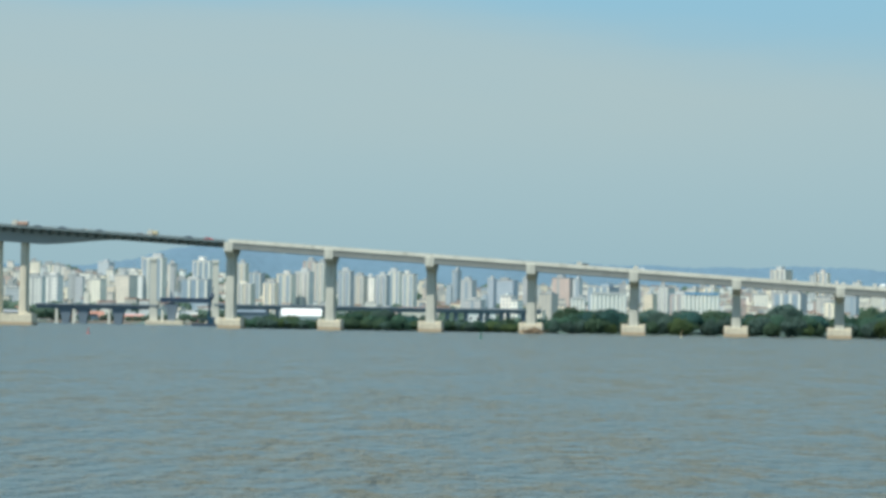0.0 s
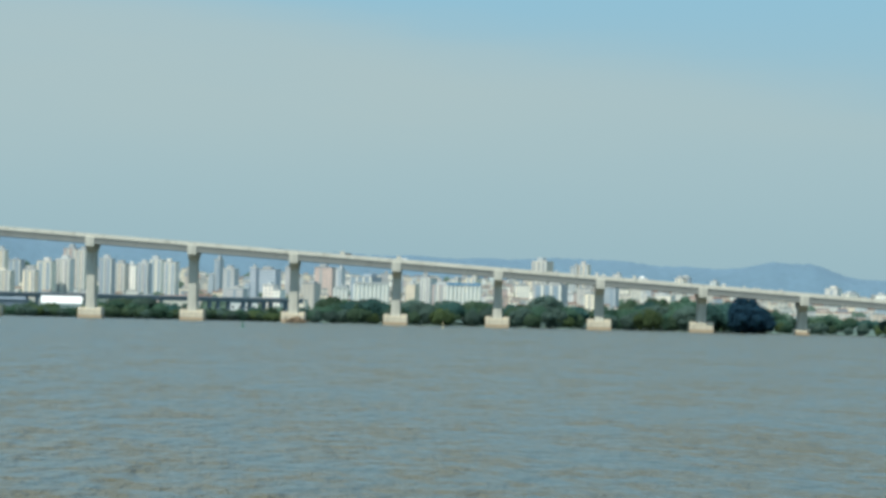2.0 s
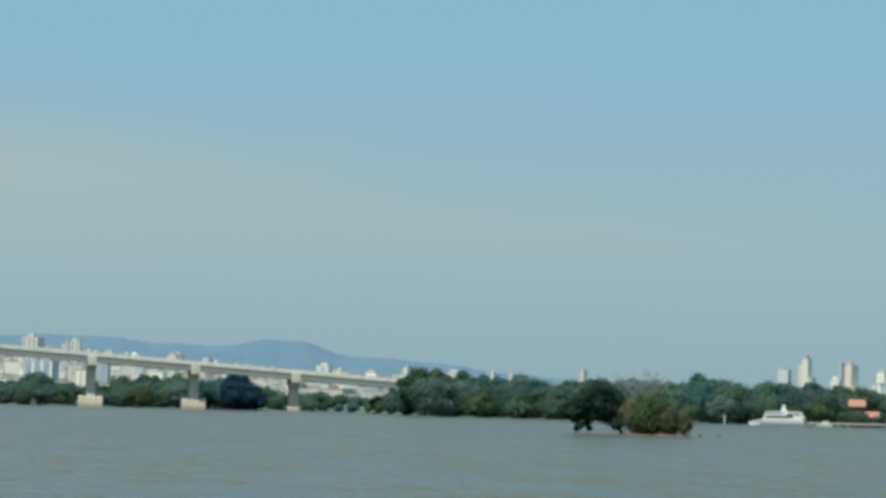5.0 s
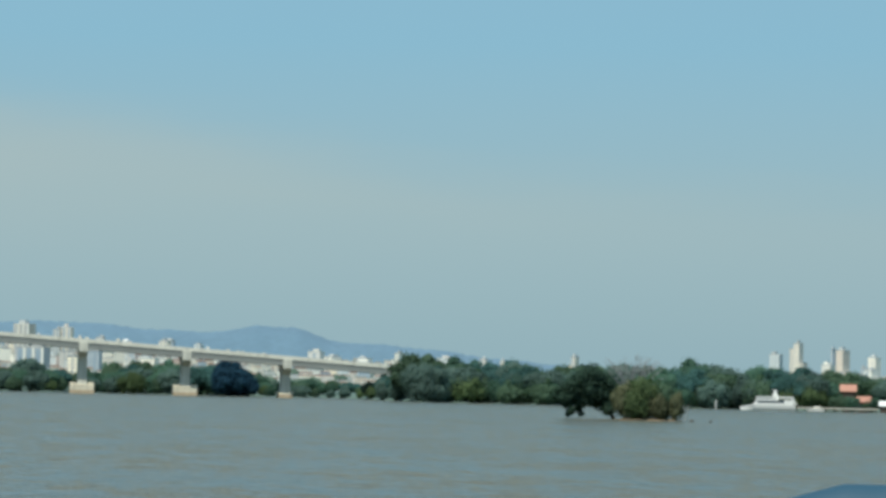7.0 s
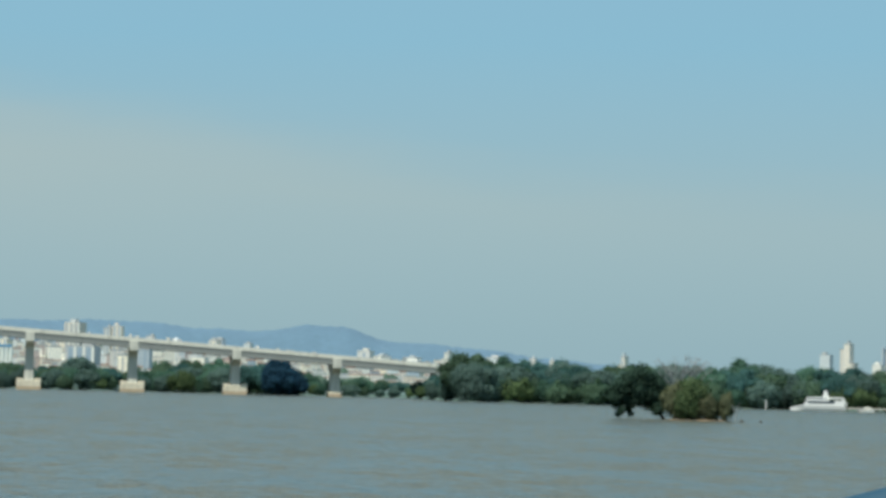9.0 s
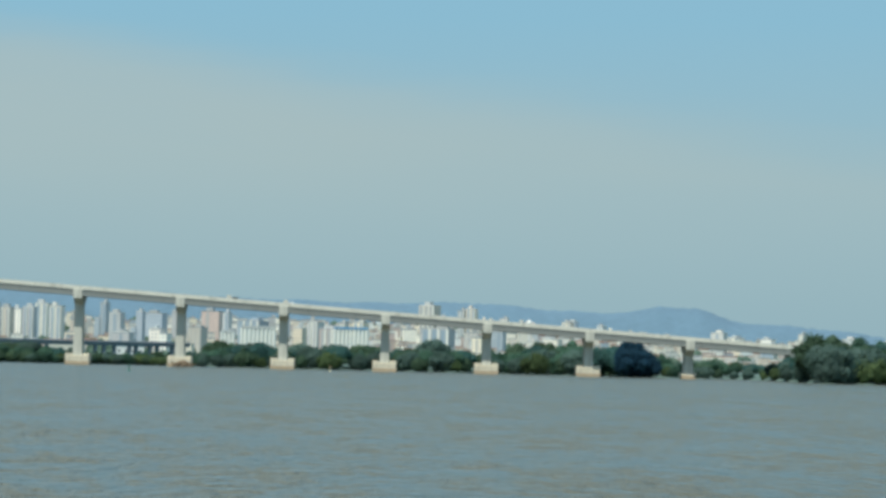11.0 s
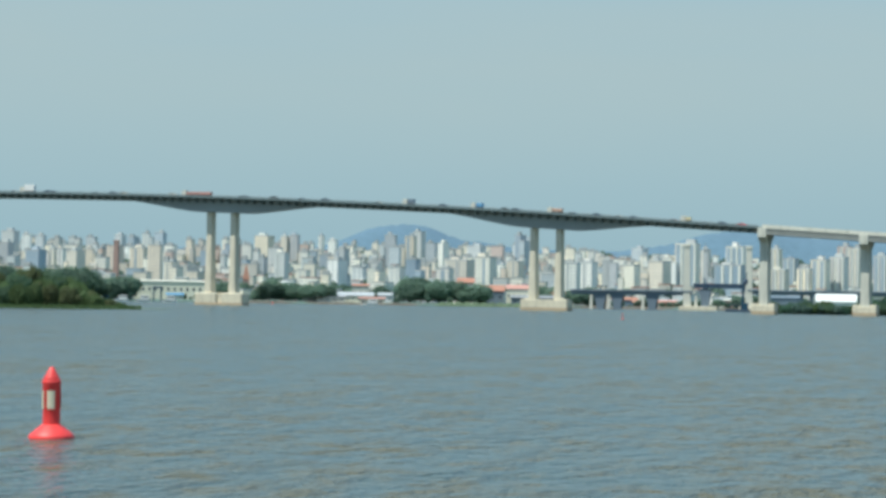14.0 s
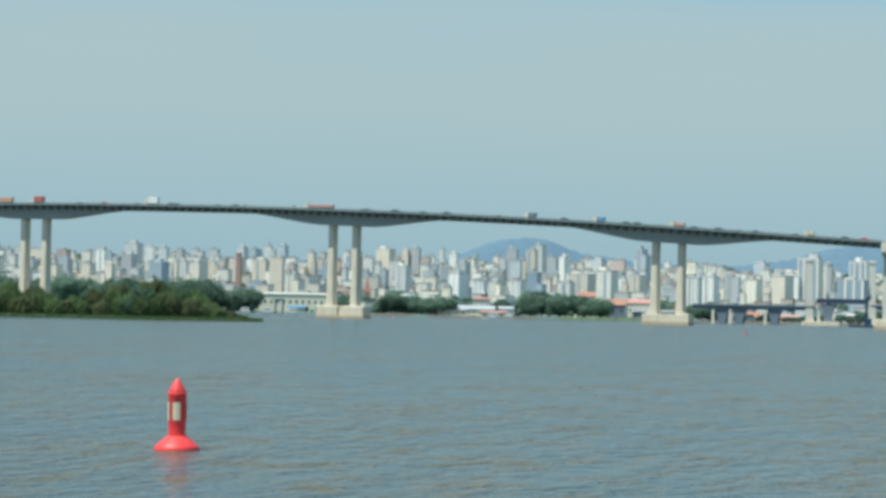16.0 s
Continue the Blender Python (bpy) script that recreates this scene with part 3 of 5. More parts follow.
while b < 30:
    wood = b > 14.6
    for row, (back, share) in enumerate(((9, 0.56), (20, 0.80), (36, 0.93))):
        bb = b + rng.uniform(-0.12, 0.12)
        d = shore(bb) + back + rng.uniform(-4, 4)
        if -3.55 < bb < -2.45 and row > 0:
            continue
        if (24.3 < bb < 26.3 and row == 0) or (24.4 < bb < 25.35 and row == 1):
            continue
        h = bank_height(bb) * share * rng.choice((rng.uniform(0.7, 1.0), rng.uniform(0.9, 1.12), rng.uniform(1.05, 1.28)))
        h *= 0.92 if 14 < bb < 19 else 0.97
        if row == 0:
            plant(SHRUBS, rng.randrange(8), at(bb, d, relief(bb, d) - 0.3), h * 1.15, "shrub", "green bushy scrub at the water's edge", "shrub", "shoreline scrub", 0.8)
        else:
            k = rng.randrange(12)
            if wood and row == 1 and bb < 19:
                k = (3, 7, 11, 2)[rng.randrange(4)]
            plant(TREES, k, at(bb, d, relief(bb, d) - 0.3), h, "tree", TREE_LABEL[k % 4], "tree", "trees along the far bank", 1.12)
        n_tree += 1
    b += 0.30 if not wood else 0.33
for bb, d, h in ((11.50, 1215, 16.2), (11.72, 1218, 15.6), (11.95, 1217, 10.5)):
    plant(DEEP, 0, at(bb, d, 0.8), h, "tree", "very dark blue-green dense tree by the bridge", "tree", "dark trees by the bridge", 0.95)
for bb, d, h in ((11.1, 1240, 14.5), (11.3, 1232, 13.0), (10.9, 1236, 12.0)):
    plant(TREES, 2, at(bb, d, 0.8), h, "tree", TREE_LABEL[2], "tree", "trees along the far bank")
for i in range(48):
    bb = -4.2 + 6.6 * i / 48 + rng.uniform(-0.05, 0.05)
    d = shore(bb) + 6 + rng.uniform(-2, 2)
    plant(SHRUBS, rng.randrange(8), at(bb, d, 0.2), rng.uniform(4.2, 5.6), "shrub", "green bushy scrub at the water's edge", "shrub", "shoreline scrub", 0.95)
for i in range(9):
    bb = -3.35 + 0.095 * i
    plant(SHRUBS, i, at(bb, 1345 + rng.uniform(-6, 6), 1.0), (5.6 if i < 3 else 3.6) * rng.uniform(0.85, 1.1), "shrub", "green bushy scrub before the white warehouse", "shrub", "warehouse scrub", 0.8)
# trees on the city bank, behind the main spans
for b0, b1, h0, h1, n in ((-24.5, -18.9, 21, 27, 22), (-18.75, -18.0, 15, 19, 6), (-17.0, -16.5, 5, 7, 3), (-16.3, -15.9, 9, 11, 3), (-15.6, -13.7, 8, 16, 13), (-12.4, -10.5, 9, 20, 15), (-9.3, -8.2, 9, 14, 8), (-8.3, -4.9, 5, 8, 20), (-5.1, -4.6, 9, 12, 4)):
    for i in range(n):
        bb = b0 + (b1 - b0) * (i + 0.5) / n
        d = 1790 + rng.uniform(-12, 25)
        k = rng.randrange(5)
        plant(TOWN, k, at(bb, d, relief(bb, d) - 0.3), rng.choice((rng.uniform(h0 * 0.45, h0), rng.uniform(h0, h1), rng.uniform(h0, h1))), "tree", "haze-paled green tree on the city waterfront", "tree", "waterfront trees", 1.05)
inland = Shape()
for i in range(70):
    bb = -25 + 17.5 * i / 70 + rng.uniform(-0.15, 0.15)
    d = 2020 + rng.uniform(-60, 200)
    x, y, z = at(bb, d, relief(bb, d) - 0.3)
    high, o = rng.uniform(9, 16), len(inland.v)
    for me in TOWN[i % 5]:
        o = len(inland.v)
        inland.v += [(x + 1.1 * high * v.co.x, y + 1.1 * high * v.co.y, z + high * v.co.z) for v in me.vertices]
        inland.f += [tuple(o + k for k in f.vertices) for f in me.polygons]
tagged(new("inland_trees", inland.mesh("inland_trees", LEAF_HAZED)), "haze-paled green trees between the city blocks", "trees", kind="stuff")


# ---------------------------------------------------------------- scrub island
def islet(name, b0, b1, d, wide, top, label):
    s, n = Shape(), 40
    rings = []
    for f, z in ((1.06, -0.5), (1.0, 0.12), (0.8, 0.45 * top), (0.45, top)):
        ring = []
        for j in range(n):
            a = 2 * math.pi * j / n
            k = 1 + 0.07 * math.sin(5 * a) + 0.05 * math.sin(9 * a + 1)
            bb = (b0 + b1) / 2 + (b1 - b0) / 2 * f * k * math.cos(a)
            ring.append(at(bb, d + wide * f * k * math.sin(a), z))
        rings.append(ring)
    s.ring_loft(rings)
    return tagged(new(name, s.mesh(name, SOIL if d < 500 else GRASS, True)), label, "island", kind="structure")


isle = islet("ground_island", -34.0, -17.75, 770, 42, 0.9, "low soil and grass bank of a scrub island")
for i in range(96):
    f = rng.random()
    bb = -30 + 12.0 * (i + rng.random()) / 96
    d = 738 + 50 * f
    h = (9.6 * smooth(-17.9, -19.6, bb) + 1.8) * (0.60 + 0.5 * f) * rng.uniform(0.9, 1.05) * (0.86 + 0.14 * math.sin(bb * 2.1))
    if bb < -21.5:
        h *= 0.86
    plant(ISLAND, rng.randrange(6), at(bb, d, 0.1), h, "shrub", "sunlit green and olive scrub on the low island", "shrub", "island scrub", 0.62)
for i in range(26):
    f = i / 25
    bb = -19.3 + 1.22 * f
    plant(ISLAND, rng.randrange(6), at(bb, rng.uniform(742, 765), 0.0), (7.2 - 5.8 * f ** 0.8) * rng.uniform(0.85, 1.1), "shrub", "sunlit green and olive scrub on the low island", "shrub", "island scrub", 0.75)
grass = Shape()
for i in range(5200):
    bb = -30 + 12.2 * rng.random()
    d = 727 + 9 * rng.random() + 14 * smooth(-19, -17.8, bb)
    p = Vector(at(bb, d, -0.05))
    h = rng.uniform(0.5, 1.5)
    w = rng.uniform(0.15, 0.4)
    k = len(grass.v)
    q = Vector((rng.uniform(-1, 1), rng.uniform(-0.4, 0.4), 0)).normalized() * w
    grass.v += [tuple(p - q), tuple(p + q), tuple(p + q * 0.4 + Vector((rng.uniform(-0.4, 0.4), 0, h)))]
    grass.f.append((k, k + 1, k + 2))
tagged(new("bank_grass", grass.mesh("bank_grass", LEAF_SUN)), "green and straw-coloured grass along the island's edge", "grass", kind="stuff")

# ---------------------------------------------------------------- flooded bush in mid river
BUSHD = 458.0
isle2 = islet("ground_islet", 19.85, 21.2, BUSHD, 3.2, 0.35, "bare brown mud under the flooded bush")
for bb, dd, h, br, k in ((20.05, 0, 7.0, 0.75, 1), (20.42, -0.8, 8.4, 0.72, 0), (20.80, 0.5, 7.2, 0.72, 2), (21.10, -0.6, 5.0, 0.62, 3), (20.25, -1.6, 5.6, 0.8, 0), (20.68, -1.8, 5.0, 0.8, 1)):
    mesh = crown_mesh("crown", (LEAF_SUN, LEAF_BUSH, LEAF[1], LEAF_BUSH)[k], 300 + int(bb * 100), 34, 0.034, 5200, 1.15, -0.06)
    ob = thing("bush", at(bb, BUSHD + dd, 0.1), rng.uniform(0, 360), "dense olive-green bush standing in the flooded river", "bush", "flooded bushes")
    ob.scale = (h * br, h * br, h)
    part("trunk", trunk_mesh(300 + k), None, ob)
    part("crown", mesh, None, ob)
# leaning tree whose branches hang down to the water
lean = thing("tree", at(19.23, BUSHD + 6, 0.0), 0, "dark leaning tree with branches hanging to the water", "tree")
tr = Shape()
tr.tube((5.6, 0.6, -0.8), (3.0, 0.2, 3.0), 0.34, 0.28, 8).tube((3.0, 0.2, 3.0), (0.6, 0, 4.0), 0.28, 0.24, 8).tube((0.6, 0, 4.0), (-2.6, 0.2, 6.6), 0.22, 0.1, 7).tube((0.6, 0, 4.0), (1.2, 0.4, 7.4), 0.2, 0.08, 7)
tr.tube((-2.6, 0.2, 6.6), (-3.6, 0, 2.4), 0.08, 0.04, 6).tube((-0.9, 0.1, 5.2), (-1.3, 0, 0.8), 0.08, 0.03, 6).tube((-2.6, 0, 5.0), (-3.1, 0.2, 0.7), 0.07, 0.03, 6)
part("trunk", tr, BARK, lean)
cr, r8 = Shape(), random.Random(8)
for cx, cz, k in ((-3.2, 5.6, 1.7), (-1.5, 7.0, 1.9), (0.4, 7.9, 1.9), (1.8, 7.0, 1.9), (-2.4, 4.0, 1.7), (-0.6, 5.2, 1.9), (1.2, 5.0, 1.9), (-4.3, 3.6, 1.1), (-4.6, 4.6, 1.2), (0.2, 3.7, 1.4), (-1.4, 3.0, 1.2), (-3.6, 2.6, 1.0),
                  (-3.3, 1.4, 0.75), (-3.2, 0.7, 0.5), (-1.4, 1.8, 0.7), (-1.25, 0.9, 0.55), (2.8, 4.2, 1.7), (3.4, 6.2, 1.9), (4.6, 4.6, 1.8), (2.4, 2.9, 1.4), (4.2, 2.2, 1.5), (1.4, 3.2, 1.3), (3.4, 1.9, 1.3), (5.2, 3.0, 1.4)):
    c = Vector((cx, r8.uniform(-1.2, 1.2), cz))
    cr.lump(c, k * 0.72, r8, 0.85, 8, 5)
    for i in range(int(230 * k)):
        d = Vector((r8.gauss(0, 1), r8.gauss(0, 1), r8.gauss(-0.1, 0.9))).normalized()
        p = c + d * k * r8.uniform(0.65, 1.1)
        u = Vector((r8.gauss(0, 1), r8.gauss(0, 1), r8.gauss(-0.4, 0.8))).normalized()
        w, e, q = u.orthogonal().normalized(), r8.uniform(0.14, 0.34), len(cr.v)
        cr.v += [tuple(p - u * e), tuple(p + w * e * 0.5), tuple(p + u * e), tuple(p - w * e * 0.5)]
        cr.f += [(q, q + 1, q + 2, q + 3)]
part("crown", cr, LEAF_LEAN, lean)
# bare twigs above the bush
twig = thing("bare_tree", at(20.1, BUSHD + 9, 0.0), 0, "leafless grey treetop above the flooded bush", "tree")
TWIG = surface("grey_twigs", (0.27, 0.28, 0.27), 0.9, 0.2, 0.2, 0.5)
r9 = random.Random(9)
part("trunk", Shape().tube((0, 0, -0.5), (0.1, 0, 6.0), 0.22, 0.14, 7), TWIG, twig)
for i in range(46):
    tw = Shape()
    a = Vector((0.1 + r9.uniform(-0.4, 0.4), 0, r9.uniform(3.6, 6.4)))
    e = a + Vector((r9.uniform(-4.6, 6.4), r9.uniform(-2, 2), r9.uniform(3.2, 6.0)))
    e.z = min(e.z, 11.4 - 0.05 * (e.x - 1) ** 2)
    tw.tube(a, e, 0.05, 0.018, 5)
    for j in range(9):
        m = a.lerp(e, r9.uniform(0.5, 1.0))
        tw.tube(m, m + Vector((r9.uniform(-0.9, 0.9), r9.uniform(-0.5, 0.5), r9.uniform(-0.1, 0.9))), 0.03, 0.015, 4)
    part("branch", tw, TWIG, twig)
for bb, d, h in ((15.95, 1044, 9.5), (16.25, 1046, 9.0), (16.5, 1044, 9.5), (16.95, 1050, 8.5), (17.2, 1046, 8.5), (21.3, 455, 3.2)):
    snagtree = thing("bare_tree", at(bb, d, 0.3), 0, "pale leafless tree against the wooded bank", "tree", "pale bare trees")
    part("trunk", Shape().tube((0, 0, -0.6), (0.3, 0, h * 0.5), 0.22 * h / 9, 0.14 * h / 9, 6), TWIG, snagtree)
    for i in range(9):
        root = Vector((0.25, 0, h * r9.uniform(0.25, 0.5)))
        tip = root + Vector((r9.uniform(-0.32, 0.32) * h, r9.uniform(-0.1, 0.1) * h, r9.uniform(0.12, 0.5) * h))
        br = Shape().tube(root, tip, 0.10 * h / 9, 0.05 * h / 9, 5)
        for j in range(4):
            m = root.lerp(tip, r9.uniform(0.4, 1.0))
            br.tube(m, m + Vector((r9.uniform(-0.09, 0.09) * h, 0, r9.uniform(-0.04, 0.1) * h)), 0.05 * h / 9, 0.03 * h / 9, 4)
        part("branch", br, TWIG, snagtree)
for bb, k in ((21.45, 0.32), (21.85, 0.26)):
    ob = thing("driftwood", at(bb, 445, 0), 0, "dark snag just above the water", "driftwood", "snags")
    part("stump", Shape().lump((0, 0, 0.1), k, random.Random(int(bb * 10)), 0.9), BARK, ob)


# ---------------------------------------------------------------- the city
WALL_LABEL = ["white-rendered apartment block with rows of small windows", "cream apartment block with rows of small windows", "grey concrete block with rows of windows",
              "beige apartment block with rows of windows", "rose-brown brick block with rows of windows", "blue-grey glazed office block", "pale grey apartment block with rows of windows"]
BAND = [surface("band_dark", (0.42, 0.43, 0.42), 0.4, 0.1, 0.1, 3.0), surface("band_blue", (0.30, 0.38, 0.44), 0.3, 0.1, 0.1, 3.0), surface("band_light", (0.78, 0.77, 0.68), 0.8, 0.05, 0.08, 3.0)]
TANK = surface("roof_tank_render", (0.44, 0.45, 0.43), 0.85, 0.1, 0.12, 2.0, tint=0.25)
lots = []


def block(b, d, w, top, wall, turn=None, strips=True, group="city blocks"):
    """One city building: body, parapet, lift house, on towers shade-toned balcony panels and fins."""
    base = relief(b, d) - 1.0
    h = max(6.0, top - base)
    deep = max(9.0, min(22.0, w * rng.uniform(0.7, 1.0)))
    turn = -rng.uniform(10, 34) if turn is None else turn
    k = math.cos(radians(turn)) + 0.75 * abs(math.sin(radians(turn)))
    w = w / k
    name = "apartment_tower" if h > 30 else "building"
    ob = thing(name, at(b, d, base), -b + turn, WALL_LABEL[wall], "building", group)
    x, y = w / 2, deep / 2
    lift = min(h * 0.08, 4.0) if h > 22 else 0.0
    top_mat = TANK if wall not in (4,) else ROOFGREY
    stepped = not strips and h > 16 and rng.random() < 0.6
    if stepped:
        # a lower wing beside a narrower tower, as most of these blocks are massed
        cut, low, side = rng.uniform(0.5, 0.75), h * rng.uniform(0.45, 0.85), rng.choice((-1, 1))
        a0, a1 = (-x, -x + w * cut) if side < 0 else (x - w * cut, x)
        c0, c1 = (a1, x) if side < 0 else (-x, a0)
        part("wall", Shape().box(a0, a1, -y, y, 0, h - lift), WALLS[wall], ob)
        part("roof", Shape().bevel_box(a0 - 0.25, a1 + 0.25, -y - 0.25, y + 0.25, h - lift - 0.15, h - lift + 0.7, 0.2), top_mat, ob)
        part("wing", Shape().box(c0 + 0.01, c1 - 0.01, -y - 1.5, y - 2, 0, low), WALLS[wall], ob)
        part("wing_roof", Shape().bevel_box(c0 + 0.05, c1 - 0.05, -y - 1.7, y - 2, low - 0.15, low + 0.7, 0.2), top_mat, ob)
    else:
        a0, a1 = -x, x
        part("wall", Shape().box(-x, x, -y, y, 0, h - lift), WALLS[wall], ob)
        part("roof", Shape().bevel_box(-x - 0.25, x + 0.25, -y - 0.25, y + 0.25, h - lift - 0.15, h - lift + 0.7, 0.2), top_mat, ob)
    if lift:
        u, v = (a0 + a1) / 2 + rng.uniform(-0.2, 0.2) * (a1 - a0), (a1 - a0) * rng.uniform(0.14, 0.24)
        part("lift_house", Shape().box(u - v, u + v, -y * 0.5, y * 0.5, h - lift + 0.7, h + 0.4), TANK if rng.random() < 0.5 else WALLS[wall], ob)
        if rng.random() < 0.3:
            part("aerial", Shape().tube((u, 0, h), (u, 0, h + rng.uniform(4, 8)), 0.18, 0.08, 5), RAIL, ob)
    if strips and h > 28 and w > 9:
        n = 2 if w < 17 else 3
        # proud dark panels stand for the shade in balcony recesses
        mat = BAND[rng.choice((0, 0, 1))]
        for i in range(n):
            c = -x + w * (i + 0.5) / n
            part("balcony_bay", Shape().box(c - w * 0.09, c + w * 0.09, -y - 0.18, -y + 0.1, h * 0.06, h - lift - 1.2), mat, ob)
            part("fin", Shape().box(c + w * 0.115, c + w * 0.20, -y - 0.9, -y + 0.1, 0.5, h - lift - 0.3), BAND[2], ob)
    elif h > 20 and w > 7 and rng.random() < 0.45:
        # one proud panel coloured as a shaded balcony recess up the front
        c = rng.uniform(0.3, 0.7) * (a1 - a0) + a0
        part("balcony_bay", Shape().box(c - w * 0.07, c + w * 0.07, -y - 0.18, -y + 0.1, h * 0.06, h - lift - 1.2), BAND[rng.choice((0, 1))], ob)
    lots.append((b, d, w))
    return ob


# towers by the old bridge
for b, d, w, top, wall in ((-6.15, 2600, 24, 66, 1), (-5.76, 2800, 9, 64, 3), (-5.11, 2700, 21, 66, 0), (-5.23, 2500, 29, 43, 5), (-4.28, 2800, 13, 66, 1), (-4.20, 2400, 17, 38, 1),
                           (-3.96, 2900, 16, 57, 5), (-3.66, 2450, 14, 40, 1), (-3.33, 2500, 17, 50, 0), (-2.95, 2520, 17, 53, 6), (-2.82, 2900, 16, 72, 4), (-2.60, 2850, 13, 69, 3),
                           (-2.06, 2550, 15, 55, 2), (-1.77, 2600, 15, 51, 1), (-1.51, 2650, 9, 51, 0)):
    block(b, d, w, top, wall, -18)
for b, d, w, top, wall in ((-1.27, 2600, 13, 52, 2), (-0.99, 2700, 15, 58, 6), (-0.70, 2550, 14, 53, 0), (0.25, 2800, 14, 62, 5), (0.62, 2500, 19, 47, 2), (1.02, 2700, 13, 52, 5),
                           (1.40, 2800, 21, 52, 5), (1.80, 2900, 7, 56, 2), (2.59, 2750, 22, 55, 4), (2.95, 2700, 13, 53, 2), (1.50, 2300, 19, 30, 0), (2.22, 2400, 20, 33, 3), (0.70, 2200, 17, 25, 2)):
    block(b, d, w, top, wall, -18, strips=b < 0.1)
# behind the eastern approach
for b, d, w, top, wall in ((7.22, 3200, 23, 77, 3), (7.91, 3300, 11, 73, 5), (8.12, 3300, 14, 76, 3), (8.82, 3300, 11, 64, 6), (10.18, 3000, 12, 56, 1), (7.41, 2500, 31, 39, 2), (8.26, 2300, 10, 29, 1),
                           (8.70, 2600, 14, 38, 5), (9.45, 2300, 10, 27, 0), (9.87, 2350, 15, 29, 1), (4.79, 2600, 14, 44, 0), (5.18, 2400, 25, 35, 4), (5.36, 2700, 11, 45, 6), (5.75, 2800, 15, 48, 1),
                           (3.45, 2480, 26, 42, 5), (4.45, 2500, 12, 36, 1)):
    block(b, d, w, top, wall)
# behind the main spans
for b, d, w, top, wall in ((-21.23, 3300, 14, 74, 0), (-21.08, 2600, 13, 45, 1), (-20.56, 3400, 21, 85, 2), (-20.58, 2900, 23, 61, 2), (-20.21, 3300, 12, 79, 6), (-19.96, 3400, 17, 80, 2), (-20.02, 2500, 17, 47, 5),
                           (-19.70, 2700, 10, 52, 0), (-19.50, 2750, 9, 53, 0), (-19.20, 2700, 17, 50, 1), (-18.87, 2800, 15, 54, 3), (-18.65, 2850, 6, 56, 4), (-18.22, 3600, 18, 87, 2), (-17.93, 3700, 19, 87, 2),
                           (-17.66, 3500, 16, 88, 6), (-17.40, 3600, 15, 91, 5), (-17.83, 2800, 19, 56, 3), (-17.51, 2600, 14, 56, 1), (-17.10, 2300, 15, 35, 1)):
    block(b, d, w, top, wall, strips=False)
for b, d, w, top, wall in ((-15.61, 3300, 4, 72, 0), (-15.19, 3400, 23, 85, 1), (-14.75, 3500, 11, 87, 3), (-14.55, 3500, 13, 89, 2), (-14.17, 3400, 14, 65, 2), (-14.82, 2600, 13, 50, 0), (-14.01, 3700, 12, 93, 1),
                           (-13.73, 3800, 14, 89, 0), (-13.67, 2500, 20, 42, 6), (-13.54, 2900, 15, 60, 2), (-12.54, 3400, 22, 89, 2), (-12.14, 3500, 24, 90, 3), (-11.94, 3800, 24, 104, 2), (-11.68, 3300, 22, 77, 2),
                           (-11.40, 3200, 15, 75, 0), (-16.78, 2500, 39, 32, 3)):
    block(b, d, w, top, wall, strips=False)
for b, d, w, top, wall in ((-12.77, 2300, 15, 32, 1), (-12.44, 2450, 23, 35, 6), (-11.95, 2400, 17, 43, 5), (-11.40, 2300, 21, 33, 0), (-10.99, 2500, 24, 44, 3), (-10.45, 2400, 18, 46, 1), (-9.67, 3300, 17, 89, 5),
                           (-9.46, 3400, 14, 89, 2), (-10.11, 2600, 11, 41, 6), (-8.61, 2300, 14, 40, 0), (-8.26, 2350, 15, 42, 0), (-7.78, 2600, 16, 48, 2), (-7.38, 2450, 18, 41, 1), (-7.24, 3300, 28, 74, 2),
                           (-6.84, 2500, 29, 46, 1), (-6.48, 2600, 19, 51, 6), (-10.66, 3300, 21, 74, 2), (-9.88, 2440, 20, 43, 3)):
    block(b, d, w, top, wall, strips=False)
# over the wooded bank
for b, d, w, top, wall in ((23.20, 3800, 17, 71, 6), (23.72, 3700, 30, 78, 3), (23.72, 3690, 18, 85, 3), (24.61, 3800, 26, 79, 3), (24.41, 3760, 5, 80, 5), (25.26, 3700, 15, 68, 0), (25.01, 3400, 15, 49, 5), (24.30, 3500, 16, 54, 0),
                           (25.70, 3600, 31, 60, 1), (26.24, 3900, 8, 77, 5), (26.17, 3500, 27, 48, 0), (25.27, 3200, 23, 44, 6)):
    block(b, d, w, top, wall, strips=False)
for b, d, w, top, wall in ((18.91, 3000, 10, 50, 3), (16.22, 3200, 26, 47, 0), (15.15, 3000, 11, 49, 1), (17.01, 3400, 13, 50, 6), (17.37, 3000, 8, 43, 1), (15.38, 3050, 13, 43, 1), (13.40, 2900, 17, 47, 0),
                           (13.81, 3000, 25, 43, 1), (14.48, 3000, 19, 42, 0), (10.90, 3400, 11, 59, 0), (10.21, 3300, 21, 62, 2)):
    block(b, d, w, top, wall, strips=False)


def cap(b):
    """Highest angle that ordinary roofs reach on a bearing, degrees."""
    c = 1.22 - 0.12 * smooth(-10, -7, b) - 0.20 * smooth(-6.5, -3, b) - 0.06 * smooth(7, 10, b) - 0.16 * smooth(10, 13, b)
    return c - 0.12 * smooth(14, 17.5, b)


